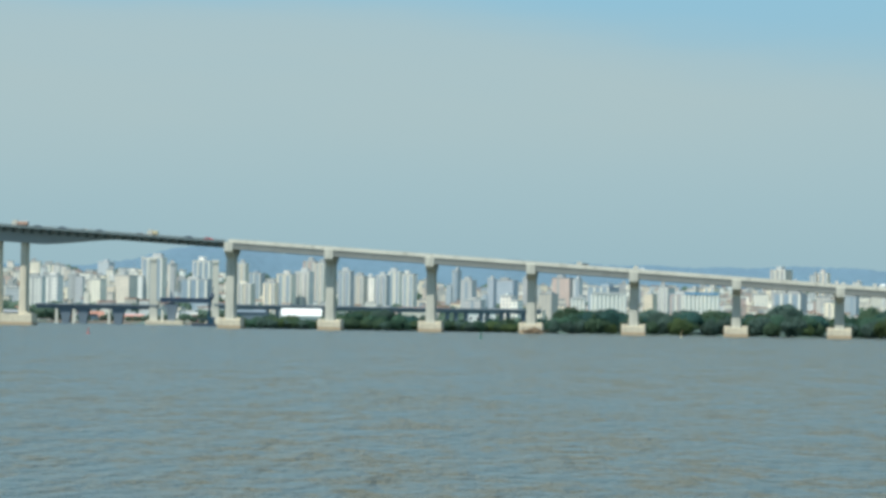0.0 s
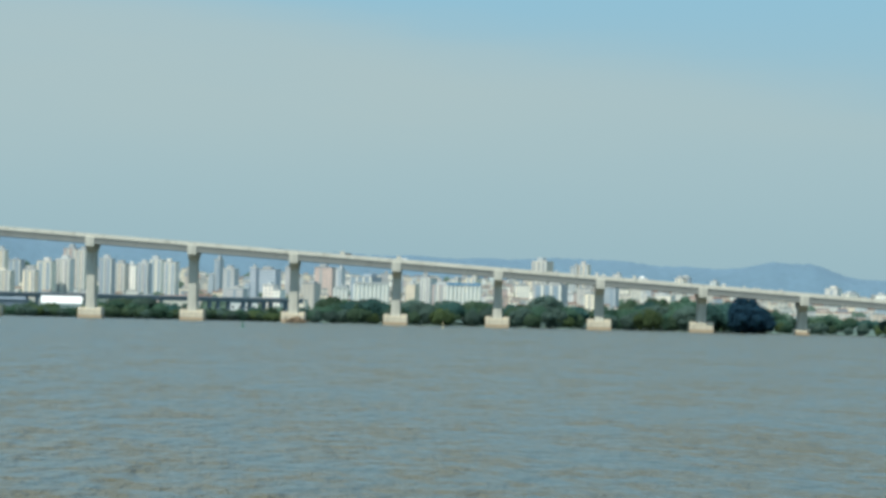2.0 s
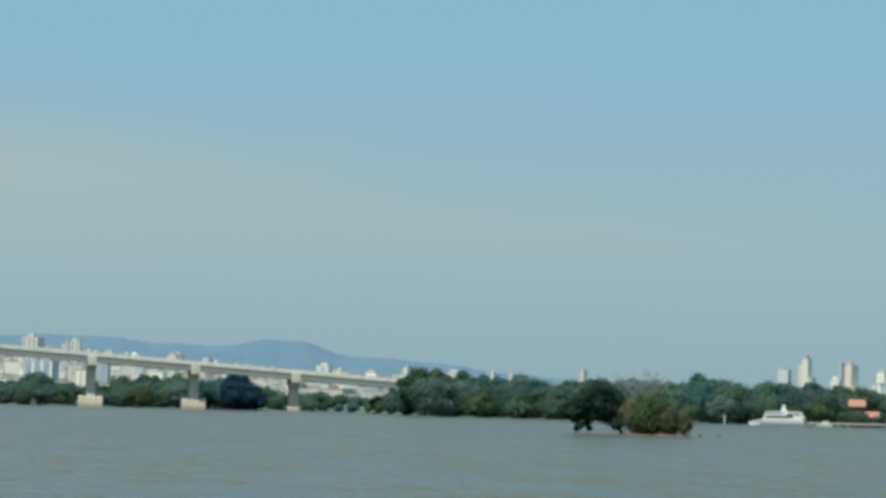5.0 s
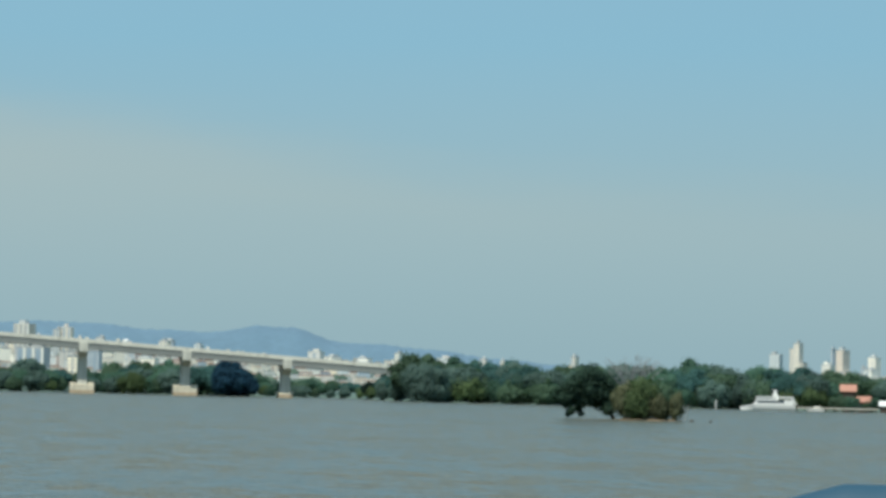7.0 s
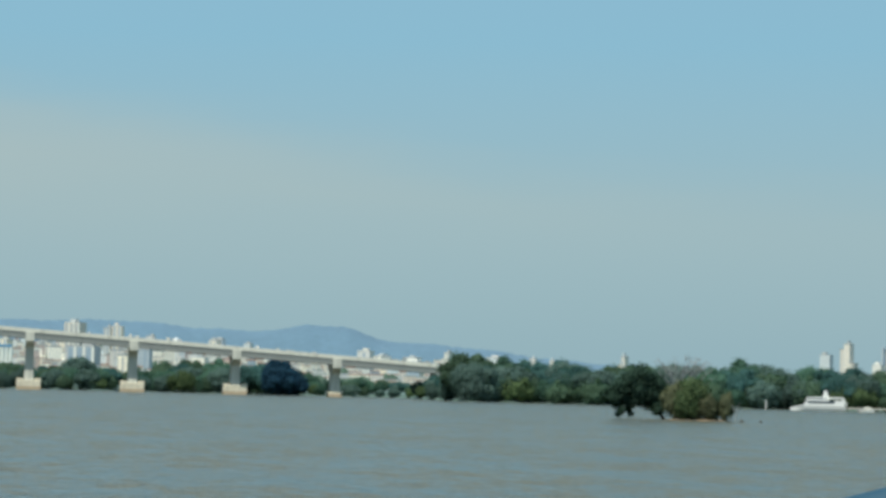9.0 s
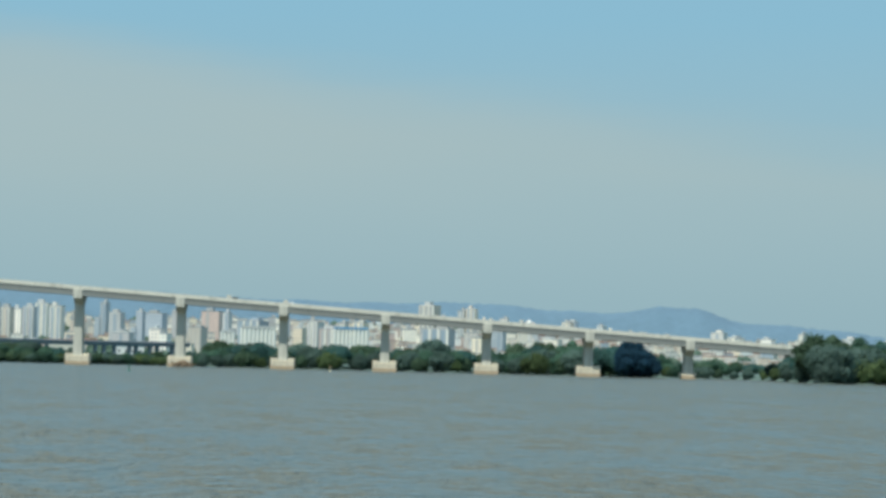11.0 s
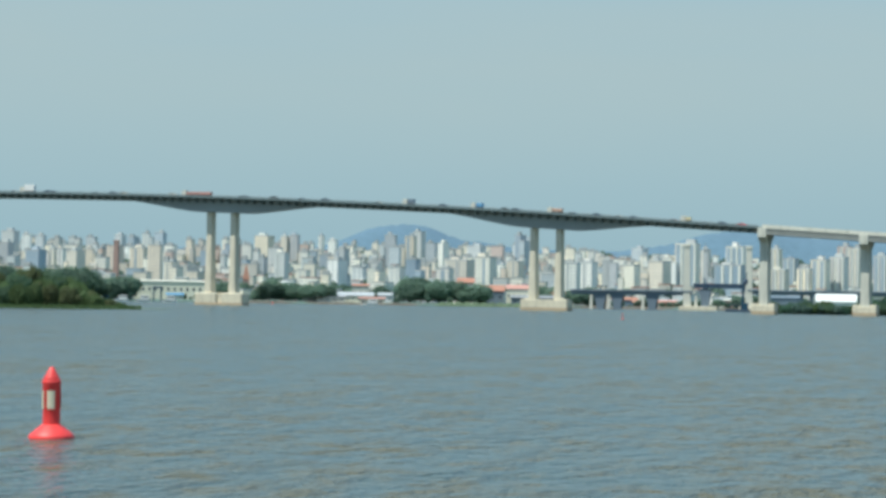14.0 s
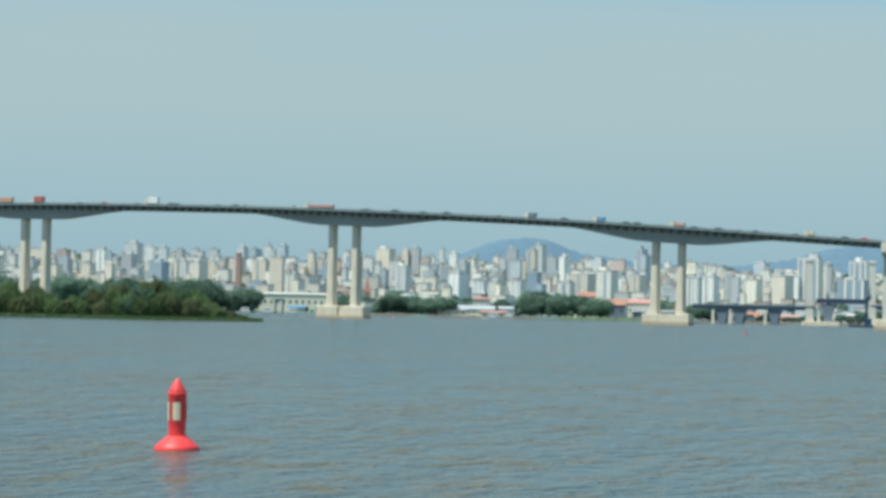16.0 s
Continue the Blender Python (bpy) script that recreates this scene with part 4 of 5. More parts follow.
FAR = [Shape() for w in WALLS]
FARTOP, FARTILE = Shape(), Shape()
built = len(lots)
d0 = 2030.0
while d0 < 4420:
    b = -28.0
    near = smooth(2100, 3300, d0)
    while b < 29.0:
        w = rng.choice((rng.uniform(5, 9), rng.uniform(7, 13), rng.uniform(10, 17)))
        step = math.degrees((w + rng.uniform(1, 9 + 6 * near)) / d0)
        b += step
        if 17.6 < b < 24 or rng.random() < 0.10 + 0.15 * smooth(12, 16, b) or (d0 < 2190 and b > -4):
            continue
        d = d0 + rng.uniform(-28, 28)
        if any(abs(d - q) < 38 and abs(radians(b - p)) * d < (w + v) * 0.55 for p, q, v in lots):
            continue
        ground = relief(b, d)
        ceiling = 4 + d * math.tan(radians(cap(b) * (0.34 + 0.66 * near) * rng.uniform(0.70, 1.0)))
        tall = rng.random() < 0.16 + 0.22 * near
        h = min(ceiling - ground, (rng.uniform(14, 36) if tall else rng.uniform(5, 13)) * (0.75 if near < 0.1 else 1.0))
        if h < 5:
            continue
        wall = rng.choice((0, 0, 0, 1, 1, 2, 3, 3, 4, 5, 6, 6))
        if built < 300 and d0 < 3000:
            block(b, d, w, ground + h, wall, strips=False)
            built += 1
        else:
            x, y, _ = at(b, d)
            u, v = w / 2, rng.uniform(5, 9)
            FAR[wall].box(x - u, x + u, y - v, y + v, ground - 1, ground + h)
            (FARTILE if h < 13 and rng.random() < 0.5 else FARTOP).box(x - u - 0.2, x + u + 0.2, y - v - 0.2, y + v + 0.2, ground + h - 0.1, ground + h + 0.8)
            k = rng.uniform(-0.3, 0.3) * w
            if h > 18:
                FARTOP.box(x + k - 2.5, x + k + 2.5, y - 3, y + 3, ground + h + 0.8, ground + h + rng.uniform(2.5, 5.0))
            if h > 14 and rng.random() < 0.5:
                g = rng.choice((-1, 1)) * u * rng.uniform(0.9, 1.3)
                FAR[wall].box(x + g - u * 0.6, x + g + u * 0.6, y - v - 1.5, y + v - 2, ground - 1, ground + h * rng.uniform(0.4, 0.8))
            lots.append((b, d, w))
    d0 += 76 + 30 * (1 - near)
for i in range(70):
    b, d = rng.gauss(8.6, 1.3), rng.uniform(4580, 4690)
    x, y, _ = at(b, d)
    z, w = ridge(b) * smooth(4530, 4760, d) - 3, rng.uniform(1.4, 3.2)
    FAR[rng.choice((0, 1, 3, 6))].box(x - w, x + w, y - 4, y + 4, z - 8, z + rng.uniform(4, 8))
for i in range(110):
    b, d = rng.uniform(-13.3, -10.2), rng.uniform(4570, 4660)
    x, y, _ = at(b, d)
    z, w = ridge(b) * smooth(4530, 4760, d) - 3, rng.uniform(2.5, 5.5)
    FAR[rng.choice((0, 1, 2, 3, 5, 6))].box(x - w, x + w, y - 4, y + 4, z - 8, z + rng.uniform(8, 24))
far = Shape()
slots = []
for k, s in enumerate(FAR + [FARTOP, FARTILE]):
    o = len(far.v)
    far.v += s.v
    far.f += [tuple(i + o for i in f) for f in s.f]
    slots += [k] * len(s.f)
far_mesh = far.mesh("far_city_blocks", WALLS + [TANK, TERRACOTTA])
far_mesh.polygons.foreach_set("material_index", slots)
tagged(new("far_city_blocks", far_mesh), "many distant pale apartment blocks covering the slope", "buildings", kind="stuff")

# town greenery on the slope, as many small crowns
green = Shape()
for i in range(820):
    b = rng.uniform(-27, 17)
    d = rng.uniform(2120, 4400)
    r = rng.uniform(4, 9)
    for j in range(3):
        p = at(b + rng.uniform(-0.12, 0.12), d + rng.uniform(-8, 8), relief(b, d) + r * 0.5)
        green.lump(p, r * rng.uniform(0.6, 1.0), rng, 0.9, 7, 4)
tagged(new("town_trees", green.mesh("town_trees", LEAF_HAZED)), "scattered haze-paled tree crowns among the city blocks", "trees", kind="stuff")


# ---------------------------------------------------------------- grain silos
def silos(b0, b1, d, top, n, lid):
    w = d * radians(b1 - b0)
    base = relief(b0, d) - 0.5
    ob = thing("grain_silo", at((b0 + b1) / 2, d, base), -(b0 + b1) / 2, "row of tall white cylindrical grain silos", "silo", "riverside silos")
    r = w / n / 2
    one = Shape().lathe([(r * 0.88, 0), (r * 0.88, top - base - 0.6), (r * 0.75, top - base)], 14).mesh("silo", SILO, False)
    for i in range(n):
        part("silo", one, None, ob).location = (-w / 2 + r * (2 * i + 1), 0, 0)
    part("gallery", Shape().box(-w / 2 + 1, w / 2 - 1, -1.5, 2.0, top - base, top - base + 1.8), lid, ob, "narrow conveyor gallery along the top")


silos(3.17, 3.95, 2200, 29.5, 9, TANK)
silos(5.16, 5.93, 2200, 30.5, 9, BLUEROOF)
silos(2.75, 3.08, 2230, 26.0, 4, TANK)

# ---------------------------------------------------------------- waterfront buildings
def hall(name, b0, b1, d, eaves, ridge_z, wall, roof, label, deep=16.0, bays=6):
    w = d * radians(b1 - b0)
    base = relief((b0 + b1) / 2, d) - 0.4
    ob = thing(name, at((b0 + b1) / 2, d, base), -(b0 + b1) / 2, label, "building")
    e, r = eaves - base, ridge_z - base
    part("wall", Shape().box(-w / 2, w / 2, -deep / 2, deep / 2, 0, e), wall, ob)
    s = Shape().prism([(-deep / 2 - 0.6, e), (deep / 2 + 0.6, e), (deep / 2 + 0.6, e + 0.3), (0, r), (-deep / 2 - 0.6, e + 0.3)], -w / 2 - 0.5, w / 2 + 0.5)
    s.v = [(y, x, z) for x, y, z in s.v]
    s.f = [tuple(reversed(f)) for f in s.f]
    part("roof", s, roof, ob)
    win = Shape().box(-w / bays * 0.14, w / bays * 0.14, -0.1, 0.1, e * 0.5, e * 0.68).mesh("window", GLASS)
    for i in range(bays if bays > 2 else 0):
        part("window", win, None, ob).location = (-w / 2 + w * (i + 0.5) / bays, -deep / 2 - 0.06, 0)
    return ob


hall("warehouse", -3.41, -2.59, 1420, 6.2, 10.4, WHITE, WHITE, "white sheet-clad riverside warehouse", 18, 2)
hall("office_building", -17.95, -16.35, 1830, 13.4, 14.6, CREAM, OLDPALE, "long cream waterfront building with small windows", 14, 12)
hall("clubhouse", -13.7, -12.85, 1795, 5.8, 8.4, CREAM, ROOFGREY, "low white rowing clubhouse on the waterfront", 15, 7)
hall("boathouse", -14.05, -13.45, 1780, 4.8, 6.0, OLDPALE, ROOFGREY, "low pale boathouse at the water", 9, 4)
hall("clubhouse", -13.3, -12.95, 1830, 12.6, 14.2, OLDPALE, TERRACOTTA, "waterfront house with terracotta roof", 12, 3)
hall("market_hall", -10.56, -10.05, 1810, 10.5, 14.6, OLDCON, TERRACOTTA, "waterfront hall with bright orange-red roof", 14, 3)
hall("market_hall", -10.0, -9.45, 1800, 12.0, 15.0, CREAM, PINKROOF, "cream hall with a faded red sheet roof", 12, 5)
hall("boathouse", -9.9, -8.9, 1785, 6.2, 8.0, OLDCON, ROOFGREY, "grey open-fronted boat shed at the water", 12, 6)
hall("house", -7.75, -7.2, 1850, 6.0, 8.0, OLDCON, TERRACOTTA, "small dark house with orange tiled roof", 6, 2)
hall("house", -6.9, -6.4, 1850, 5.0, 6.8, OLDPALE, ROOFGREY, "small pale house with a grey roof", 10, 2)
hall("house", -5.55, -5.0, 1830, 7.0, 8.4, OLDPALE, ROOFGREY, "pale low house under the old bridge", 10, 2)
hall("warehouse", -4.5, -3.75, 1900, 9.0, 11.0, OLDCON, OLDCON, "low grey shed behind the old bridge", 12, 2)
hall("warehouse", 0.55, 1.15, 1950, 12.0, 13.5, WHITE, ROOFGREY, "white low shed behind the bank trees", 14, 4)
hall("warehouse", -0.95, -0.2, 2000, 13.0, 15.5, OLDPALE, TERRACOTTA, "low pale shed with a red roof", 14, 5)
for b0, b1, d, e, r, wall, roof, lab in (
        (-8.15, -7.85, 1800, 3.4, 5.0, BRICK, TERRACOTTA, "low brick shed with rusty roof beyond the old bridge"),
        (-7.30, -6.75, 1795, 4.2, 6.2, BRICK, TERRACOTTA, "rust-coloured shed beyond the old bridge"),
        (-6.72, -6.35, 1810, 4.8, 6.4, SOIL, PINKROOF, "brown shed with faded red roof beyond the old bridge"),
        (-5.35, -4.95, 1800, 6.6, 7.8, PINKROOF, OLDPALE, "pinkish low house beyond the lifting span"),
        (-14.35, -14.05, 1785, 3.6, 4.6, OLDPALE, ROOFGREY, "small pale boat shed at the waterfront"),
        (-13.15, -12.6, 1776, 4.0, 5.2, CREAM, PINKROOF, "low cream clubhouse wing with faded roof"),
        (-12.75, -12.45, 1800, 6.4, 8.2, WHITE, ROOFGREY, "small white waterfront house"),
        (-9.05, -8.75, 1815, 8.4, 10.2, CREAM, TERRACOTTA, "cream house with a tiled roof near the old bridge"),
        (-11.05, -10.7, 1840, 16.0, 19.5, OLDPALE, TERRACOTTA, "house with a tall orange-red tiled roof above the trees"),
        (-17.25, -16.9, 1790, 4.4, 5.8, OLDPALE, BLUEROOF, "small boat shed with blue roof at the waterfront"),
        (-18.6, -18.2, 1790, 4.0, 5.4, BLUEROOF, ROOFGREY, "small blue boat shed at the waterfront")):
    hall("waterfront_house", b0, b1, d, e, r, wall, roof, lab, 9, 3)


def bank_strip(name, b0, b1, d, high, material, label):
    """Low earth bank along the city's water edge."""
    n, rings = 60, []
    for off, z in ((-6, -0.6), (-3, 0.5 * high), (2, high), (16, high * 1.1), (22, 0.0)):
        rings.append([at(b0 + (b1 - b0) * i / n, d + off + 1.5 * math.sin(i * 0.9), z * (0.35 + 0.65 * min(1.0, i / 5, (n - i) / 5)) * (0.85 + 0.2 * math.sin(i * 1.7)) if z > 0 else z) for i in range(n + 1)])
    sh = Shape().ring_loft(rings, closed=False)
    sh.f = [tuple(reversed(f)) for f in sh.f]
    tagged(new(name, sh.mesh(name, material, True)), label, "bank", kind="structure")


bank_strip("ground_quay", -16.4, -11.5, 1764, 1.5, EARTH, "bare brown earth bank at the city waterfront")
bank_strip("ground_verge", -11.6, -8.7, 1762, 2.6, GRASS, "grassy bank at the city waterfront")
bank_strip("ground_flat", -8.6, -4.9, 1764, 1.6, EARTH, "bare brown earth under the old bridge")
for b, d, h in ((11.52, 2600, 41), (11.74, 2610, 40), (11.83, 2600, 39.5), (11.99, 2620, 38.5), (12.1, 2600, 38.0)):
    mast = thing("light_mast", at(b, d, relief(b, d) - 0.5), 0, "tall pale floodlight mast behind the bridge", "mast", "floodlight masts")
    part("pole", Shape().lathe([(0.75, 0), (0.6, h - relief(b, d))], 8), OLDPALE, mast)
    part("lamp_frame", Shape().box(-1.4, 1.4, -0.4, 0.4, h - relief(b, d) - 1.2, h - relief(b, d) + 0.3), OLDPALE, mast)
tank = thing("water_tower", at(9.36, 2900, relief(9.36, 2900) - 0.5), 0, "white ball-shaped water tower", "tower")
part("stem", Shape().lathe([(1.2, 0), (0.9, 30)], 10), WHITE, tank)
part("ball", Shape().lathe([(0.9, 29), (2.4, 30.2), (3.0, 32), (2.4, 34), (0.8, 35)], 14), WHITE, tank, smooth=True)
# brick chimney and church spire
chim = thing("chimney", at(-18.33, 2300, relief(-18.3, 2300)), 0, "tall square red brick factory chimney", "chimney")
part("shaft", Shape().box(-2.4, 2.4, -2.4, 2.4, -1, 43.5, 0.5), BRICK, chim)
part("crown", Shape().bevel_box(-2.3, 2.3, -2.3, 2.3, 43.5, 45.0, 0.3), BRICK, chim)
ch = thing("church", at(-15.57, 2200, relief(-15.5, 2200)), 15.5, "small church with an orange-red pointed spire", "church")
part("tower", Shape().box(-2.6, 2.6, -2.6, 2.6, -1, 15), BRICK, ch)
part("spire", Shape().ring_loft([[(-2.9, -2.9, 15), (2.9, -2.9, 15), (2.9, 2.9, 15), (-2.9, 2.9, 15)], [(-0.2, -0.2, 28), (0.2, -0.2, 28), (0.2, 0.2, 28), (-0.2, 0.2, 28)]]), TERRACOTTA, ch)
part("nave", Shape().box(-14, -5, -6, 8, -1, 12), OLDPALE, ch)
dome = thing("domed_hall", at(-14.75, 2200, relief(-14.7, 2200) - 5), 14, "pale hall with a shallow dome", "building")
part("drum", Shape().lathe([(7, -1), (7, 12), (7.4, 12), (7.4, 13)], 20), OLDPALE, dome)
part("dome", Shape().lathe([(6.8, 13), (6, 15.5), (4.2, 17.6), (2, 18.8), (0.3, 19.2)], 20), WHITE, dome, smooth=True)


# ---------------------------------------------------------------- the old lift bridge behind
OLD = Matrix.Translation(at(-3.2, 1640)) @ Matrix.Rotation(radians(3.2), 4, "Z")
old = new("lift_bridge")
old.matrix_world = OLD
tagged(old, "older low concrete bridge with pale lift towers", "bridge")


def ox(b):
    return 1640 * math.tan(radians(b + 3.2))


for xa, xb, z in ((ox(-8.6), ox(-6.05), 12.0), (ox(-4.86), ox(2.1), 13.2)):
    part("deck_slab", Shape().box(xa, xb, -8, 8, z - 0.9, z), OLDCON, old, "thin dark road slab")
    for y in (-6.5, -2.2, 2.2, 6.5):
        part("girder", Shape().box(xa, xb, y - 0.4, y + 0.4, z - 2.9, z - 0.9), OLDCON, old)
part("lift_span", Shape().box(ox(-6.0), ox(-4.88), -7, 7, 13.7, 15.6), DARKSTEEL, old, "dark steel lifting span, slightly raised")
for y in (-7.2, 7.2):
    part("rail", Shape().box(ox(-6.0), ox(-4.88), y - 0.1, y + 0.1, 15.6, 16.6), DARKSTEEL, old)
for b, y, w, top, mat in ((-6.15, -5.5, 2.1, 39.8, OLDPALE), (-5.77, 6.0, 1.3, 38.0, TANK), (-4.84, -5.5, 2.0, 39.0, OLDPALE), (-4.58, 6.0, 1.3, 37.5, TANK)):
    s = Shape().ring_loft([[(-w * k + sh, -2.2, z), (w * k + sh, -2.2, z), (w * k + sh, 2.2, z), (-w * k + sh, 2.2, z)] for z, k, sh in ((-1, 1.25, 0.6), (10, 1.05, 0.2), (top - 2.5, 0.9, 0), (top, 0.9, 0))])
    t = part("lift_tower", s, mat, old, "tall slab-sided lift tower")
    t.location = (ox(b), y, 0)
    part("tower_head", Shape().bevel_box(-w - 0.1, w + 0.1, -2.6, 2.6, top - 1.0, top + 0.8, 0.2), mat, t)
part("footing", Shape().bevel_box(ox(-6.3), ox(-5.5), -10, 10, -1.5, 2.6, 0.3), FOOTING, old)
part("footing", Shape().bevel_box(ox(-5.05), ox(-4.4), -10, 10, -1.5, 2.6, 0.3), FOOTING, old)
for b in (-7.98, -7.62, -6.88, -5.76):
    s = Shape().ring_loft([[(-q, -6.5, z), (q, -6.5, z), (q, 6.5, z), (-q, 6.5, z)] for z, q in ((-1.5, 2.0), (4, 2.6), (9.3, 4.2), (9.6, 4.2))])
    part("pier", s, OLDCON, old, "wedge-shaped concrete pier").location = (ox(b), 0, 0 if b < -6 else 3.4)
    part("buttress", Shape().box(-1.0, 1.0, -7.4, -5.0, -1.5, 9.1, 0.3), OLDPALE, old).location = (ox(b) - 5.4, 0, 0)
for b in (-3.72, -3.52, -2.5, -2.3, -1.2, -0.9, 0.12, 0.30, 0.52, 0.84, 0.98, 1.28, 1.42, 1.75):
    for y in (-5, 5):
        part("column", Shape().box(-1.0, 1.0, -1.0, 1.0, -1.5, 10.3), OLDCON, old).location = (ox(b), y, 0)

# ---------------------------------------------------------------- crane barge by the first approach pier
barge = thing("crane_barge", at(-5.06, 1480), 5, "dark work barge with a thin blue crane", "barge")
part("hull", Shape().ring_loft([[(-6.8, -3, -0.4), (6.2, -3, -0.4), (6.2, 3, -0.4), (-6.8, 3, -0.4)], [(-7.4, -3.2, 1.4), (6.8, -3.2, 1.4), (6.8, 3.2, 1.4), (-7.4, 3.2, 1.4)]]), DARKSTEEL, barge)
part("cabin", Shape().bevel_box(2.0, 5.5, -2, 2, 1.4, 5.0, 0.2), BLUE, barge)
part("roof", Shape().bevel_box(-4.5, 0.5, -2.2, 2.2, 3.6, 4.0, 0.1), DARKSTEEL, barge)
for x in (-4.2, 0.2):
    part("post", Shape().box(x - 0.15, x + 0.15, -2, 2, 1.4, 3.6), DARKSTEEL, barge)
jib = Shape()
for k in (-0.45, 0.45):
    jib.tube((2.0 + k, 0, 1.4), (3.0 + k * 0.5, 0, 15.0), 0.4, 0.32).tube((3.0 + k * 0.5, 0, 15.0), (4.6, 0, 22.0), 0.32, 0.2)
for i in range(8):
    jib.tube((1.6 + 0.12 * i, 0, 1.8 + 1.7 * i), (2.6 + 0.12 * i, 0, 3.4 + 1.7 * i), 0.08, 0.08, 4)
part("crane_mast", jib, BLUE, barge)
part("winch", Shape().lump((3.6, 0, 16.5), 1.5, rng, 1.2), DARKSTEEL, barge)

# ---------------------------------------------------------------- yacht, jetty and houses on the wooded bank
yacht = thing("motor_yacht", at(23.07, 1000), -23 + 4, "white three-deck motor yacht moored by the trees", "yacht")
yacht.scale = (1.0, 1.0, 0.92)
hull_shape = Shape().ring_loft([[(-10.6 + 2.6 * k, -y, z) for y, k in ((0, 0), (0.5, 0.2))] + [(-6 + k, -2.5 * f, z), (9.6, -2.5 * f, z), (9.6, 2.5 * f, z), (-6 + k, 2.5 * f, z), (-10.6 + 2.6 * k + 0.52, 0.5, z)]
                               for z, k, f in ((-0.4, 1.0, 0.75), (0.8, 0.6, 0.95), (2.3, 0.0, 1.05))])
for i, (x, y, z) in enumerate(hull_shape.v):
    if x < -7.5 and z > 1.0:
        hull_shape.v[i] = (x, y, 1.35)
part("hull", hull_shape, WHITE, yacht)
part("main_cabin", Shape().prism([(-5.8, 2.3), (9.0, 2.3), (9.0, 4.3), (-4.4, 4.3)], -2.2, 2.2), WHITE, yacht)
part("window_band", Shape().prism([(-4.6, 3.0), (3.5, 3.0), (3.5, 3.8), (-4.2, 3.8)], -2.26, 2.26), GLASS, yacht)
part("upper_deck", Shape().bevel_box(-5.2, 3.0, -2.3, 2.3, 4.3, 4.6, 0.1), WHITE, yacht)
part("aft_canopy", Shape().prism([(3.4, 4.9), (8.0, 4.9), (9.8, 2.4), (10.2, 2.4), (8.6, 5.6), (4.0, 5.6)], -2.3, 2.3), WHITE, yacht)
part("window", Shape().prism([(3.4, 3.1), (5.4, 3.1), (5.4, 4.2), (3.4, 4.2)], -2.28, 2.28), GLASS, yacht)
part("flybridge", Shape().prism([(-4.2, 4.6), (1.6, 4.6), (2.4, 5.7), (-4.9, 5.5)], -2.0, 2.0), WHITE, yacht)
part("upper_window_band", Shape().prism([(-4.3, 4.72), (1.2, 4.72), (1.4, 5.1), (-4.5, 5.1)], -2.05, 2.05), GLASS, yacht)
part("mast", Shape().prism([(1.2, 4.6), (3.8, 4.6), (3.0, 7.0), (2.2, 7.6), (1.4, 7.0)], -0.7, 0.7), WHITE, yacht)
part("radar", Shape().lathe([(0.8, 7.6), (0.9, 7.9), (0.5, 8.2)], 12, 2.2, 0), WHITE, yacht)
jetty = thing("jetty", at(24.1, 1005), -24, "low grey jetty on posts beside the yacht", "jetty")
part("deck", Shape().box(-8, 22, -1.5, 1.5, 1.0, 1.4), OLDPALE, jetty)
for i in range(9):
    part("post", Shape().lathe([(0.16, -1.5), (0.16, 1.9)], 8), BARK, jetty).location = (-7.5 + 3.6 * i, -1.3, 0)
boat = thing("motorboat", at(24.05, 985), -24, "small pale moored motorboat", "boat")
part("hull", Shape().ring_loft([[(-3.4 + k, 0, z), (-2, -f, z), (3, -f, z), (3, f, z), (-2, f, z)] for z, k, f in ((-0.3, 0.8, 0.7), (0.9, 0, 1.0))]), WHITE, boat)
part("cabin", Shape().bevel_box(-0.8, 1.8, -0.8, 0.8, 0.9, 1.9, 0.2), OLDPALE, boat)
hall("house", 24.58, 24.88, 1034, 7.6, 10.4, BARK, TERRACOTTA, "riverside house with orange tiled roof among trees", 8, 3)
hall("house", 24.93, 25.18, 1026, 3.6, 6.0, BARK, TERRACOTTA, "low riverside house with orange tiled roof", 7, 3)
# dark bark-toned box fills the pavilion where its open underside lies in shade
hall("pavilion", 25.4, 26.15, 1016, 2.4, 4.4, BARK, WHITE, "open pavilion, white sheet roof over a dark box for shade", 8, 2)
for bb, h in ((24.5, 6.0), (24.66, 5.2), (24.8, 5.6), (24.95, 3.0), (25.1, 3.2), (25.28, 5.5)):
    plant(SHRUBS, int(bb * 100) % 8, at(bb, 1018, 0.6), h, "shrub", "green garden scrub before the riverside houses", "shrub", "garden scrub", 0.75)
post = thing("mooring_post", at(21.95, 990), 0, "thin pale mooring post in the water", "post")
part("pole", Shape().lathe([(0.22, -1.5), (0.2, 3.2), (0.1, 3.4)], 8), WHITE, post)
for b, d, lab in ((-17.75, 1735, "white cabin boat at the city waterfront"), (-17.2, 1730, "white cabin boat at the city waterfront"), (-18.21, 1738, "small white boat at the city waterfront"), (-12.9, 1738, "white flat boat at the city waterfront")):
    ob = thing("cabin_boat", at(b, d), -b, lab, "boat", "waterfront boats")
    part("hull", Shape().ring_loft([[(-5.5 + k, 0, z), (-3, -f, z), (5, -f, z), (5, f, z), (-3, f, z)] for z, k, f in ((-0.3, 1.2, 1.2), (1.4, 0, 1.6))]), WHITE, ob)
    part("cabin", Shape().bevel_box(-1.6, 3.8, -1.2, 1.2, 1.4, 3.8, 0.2), WHITE, ob)
    part("window_band", Shape().box(-1.3, 3.4, -1.24, 1.24, 2.5, 3.2), GLASS, ob)
crane = thing("boat_hoist", at(-17.45, 1745), 0, "blue steel boat hoist on the waterfront", "crane")
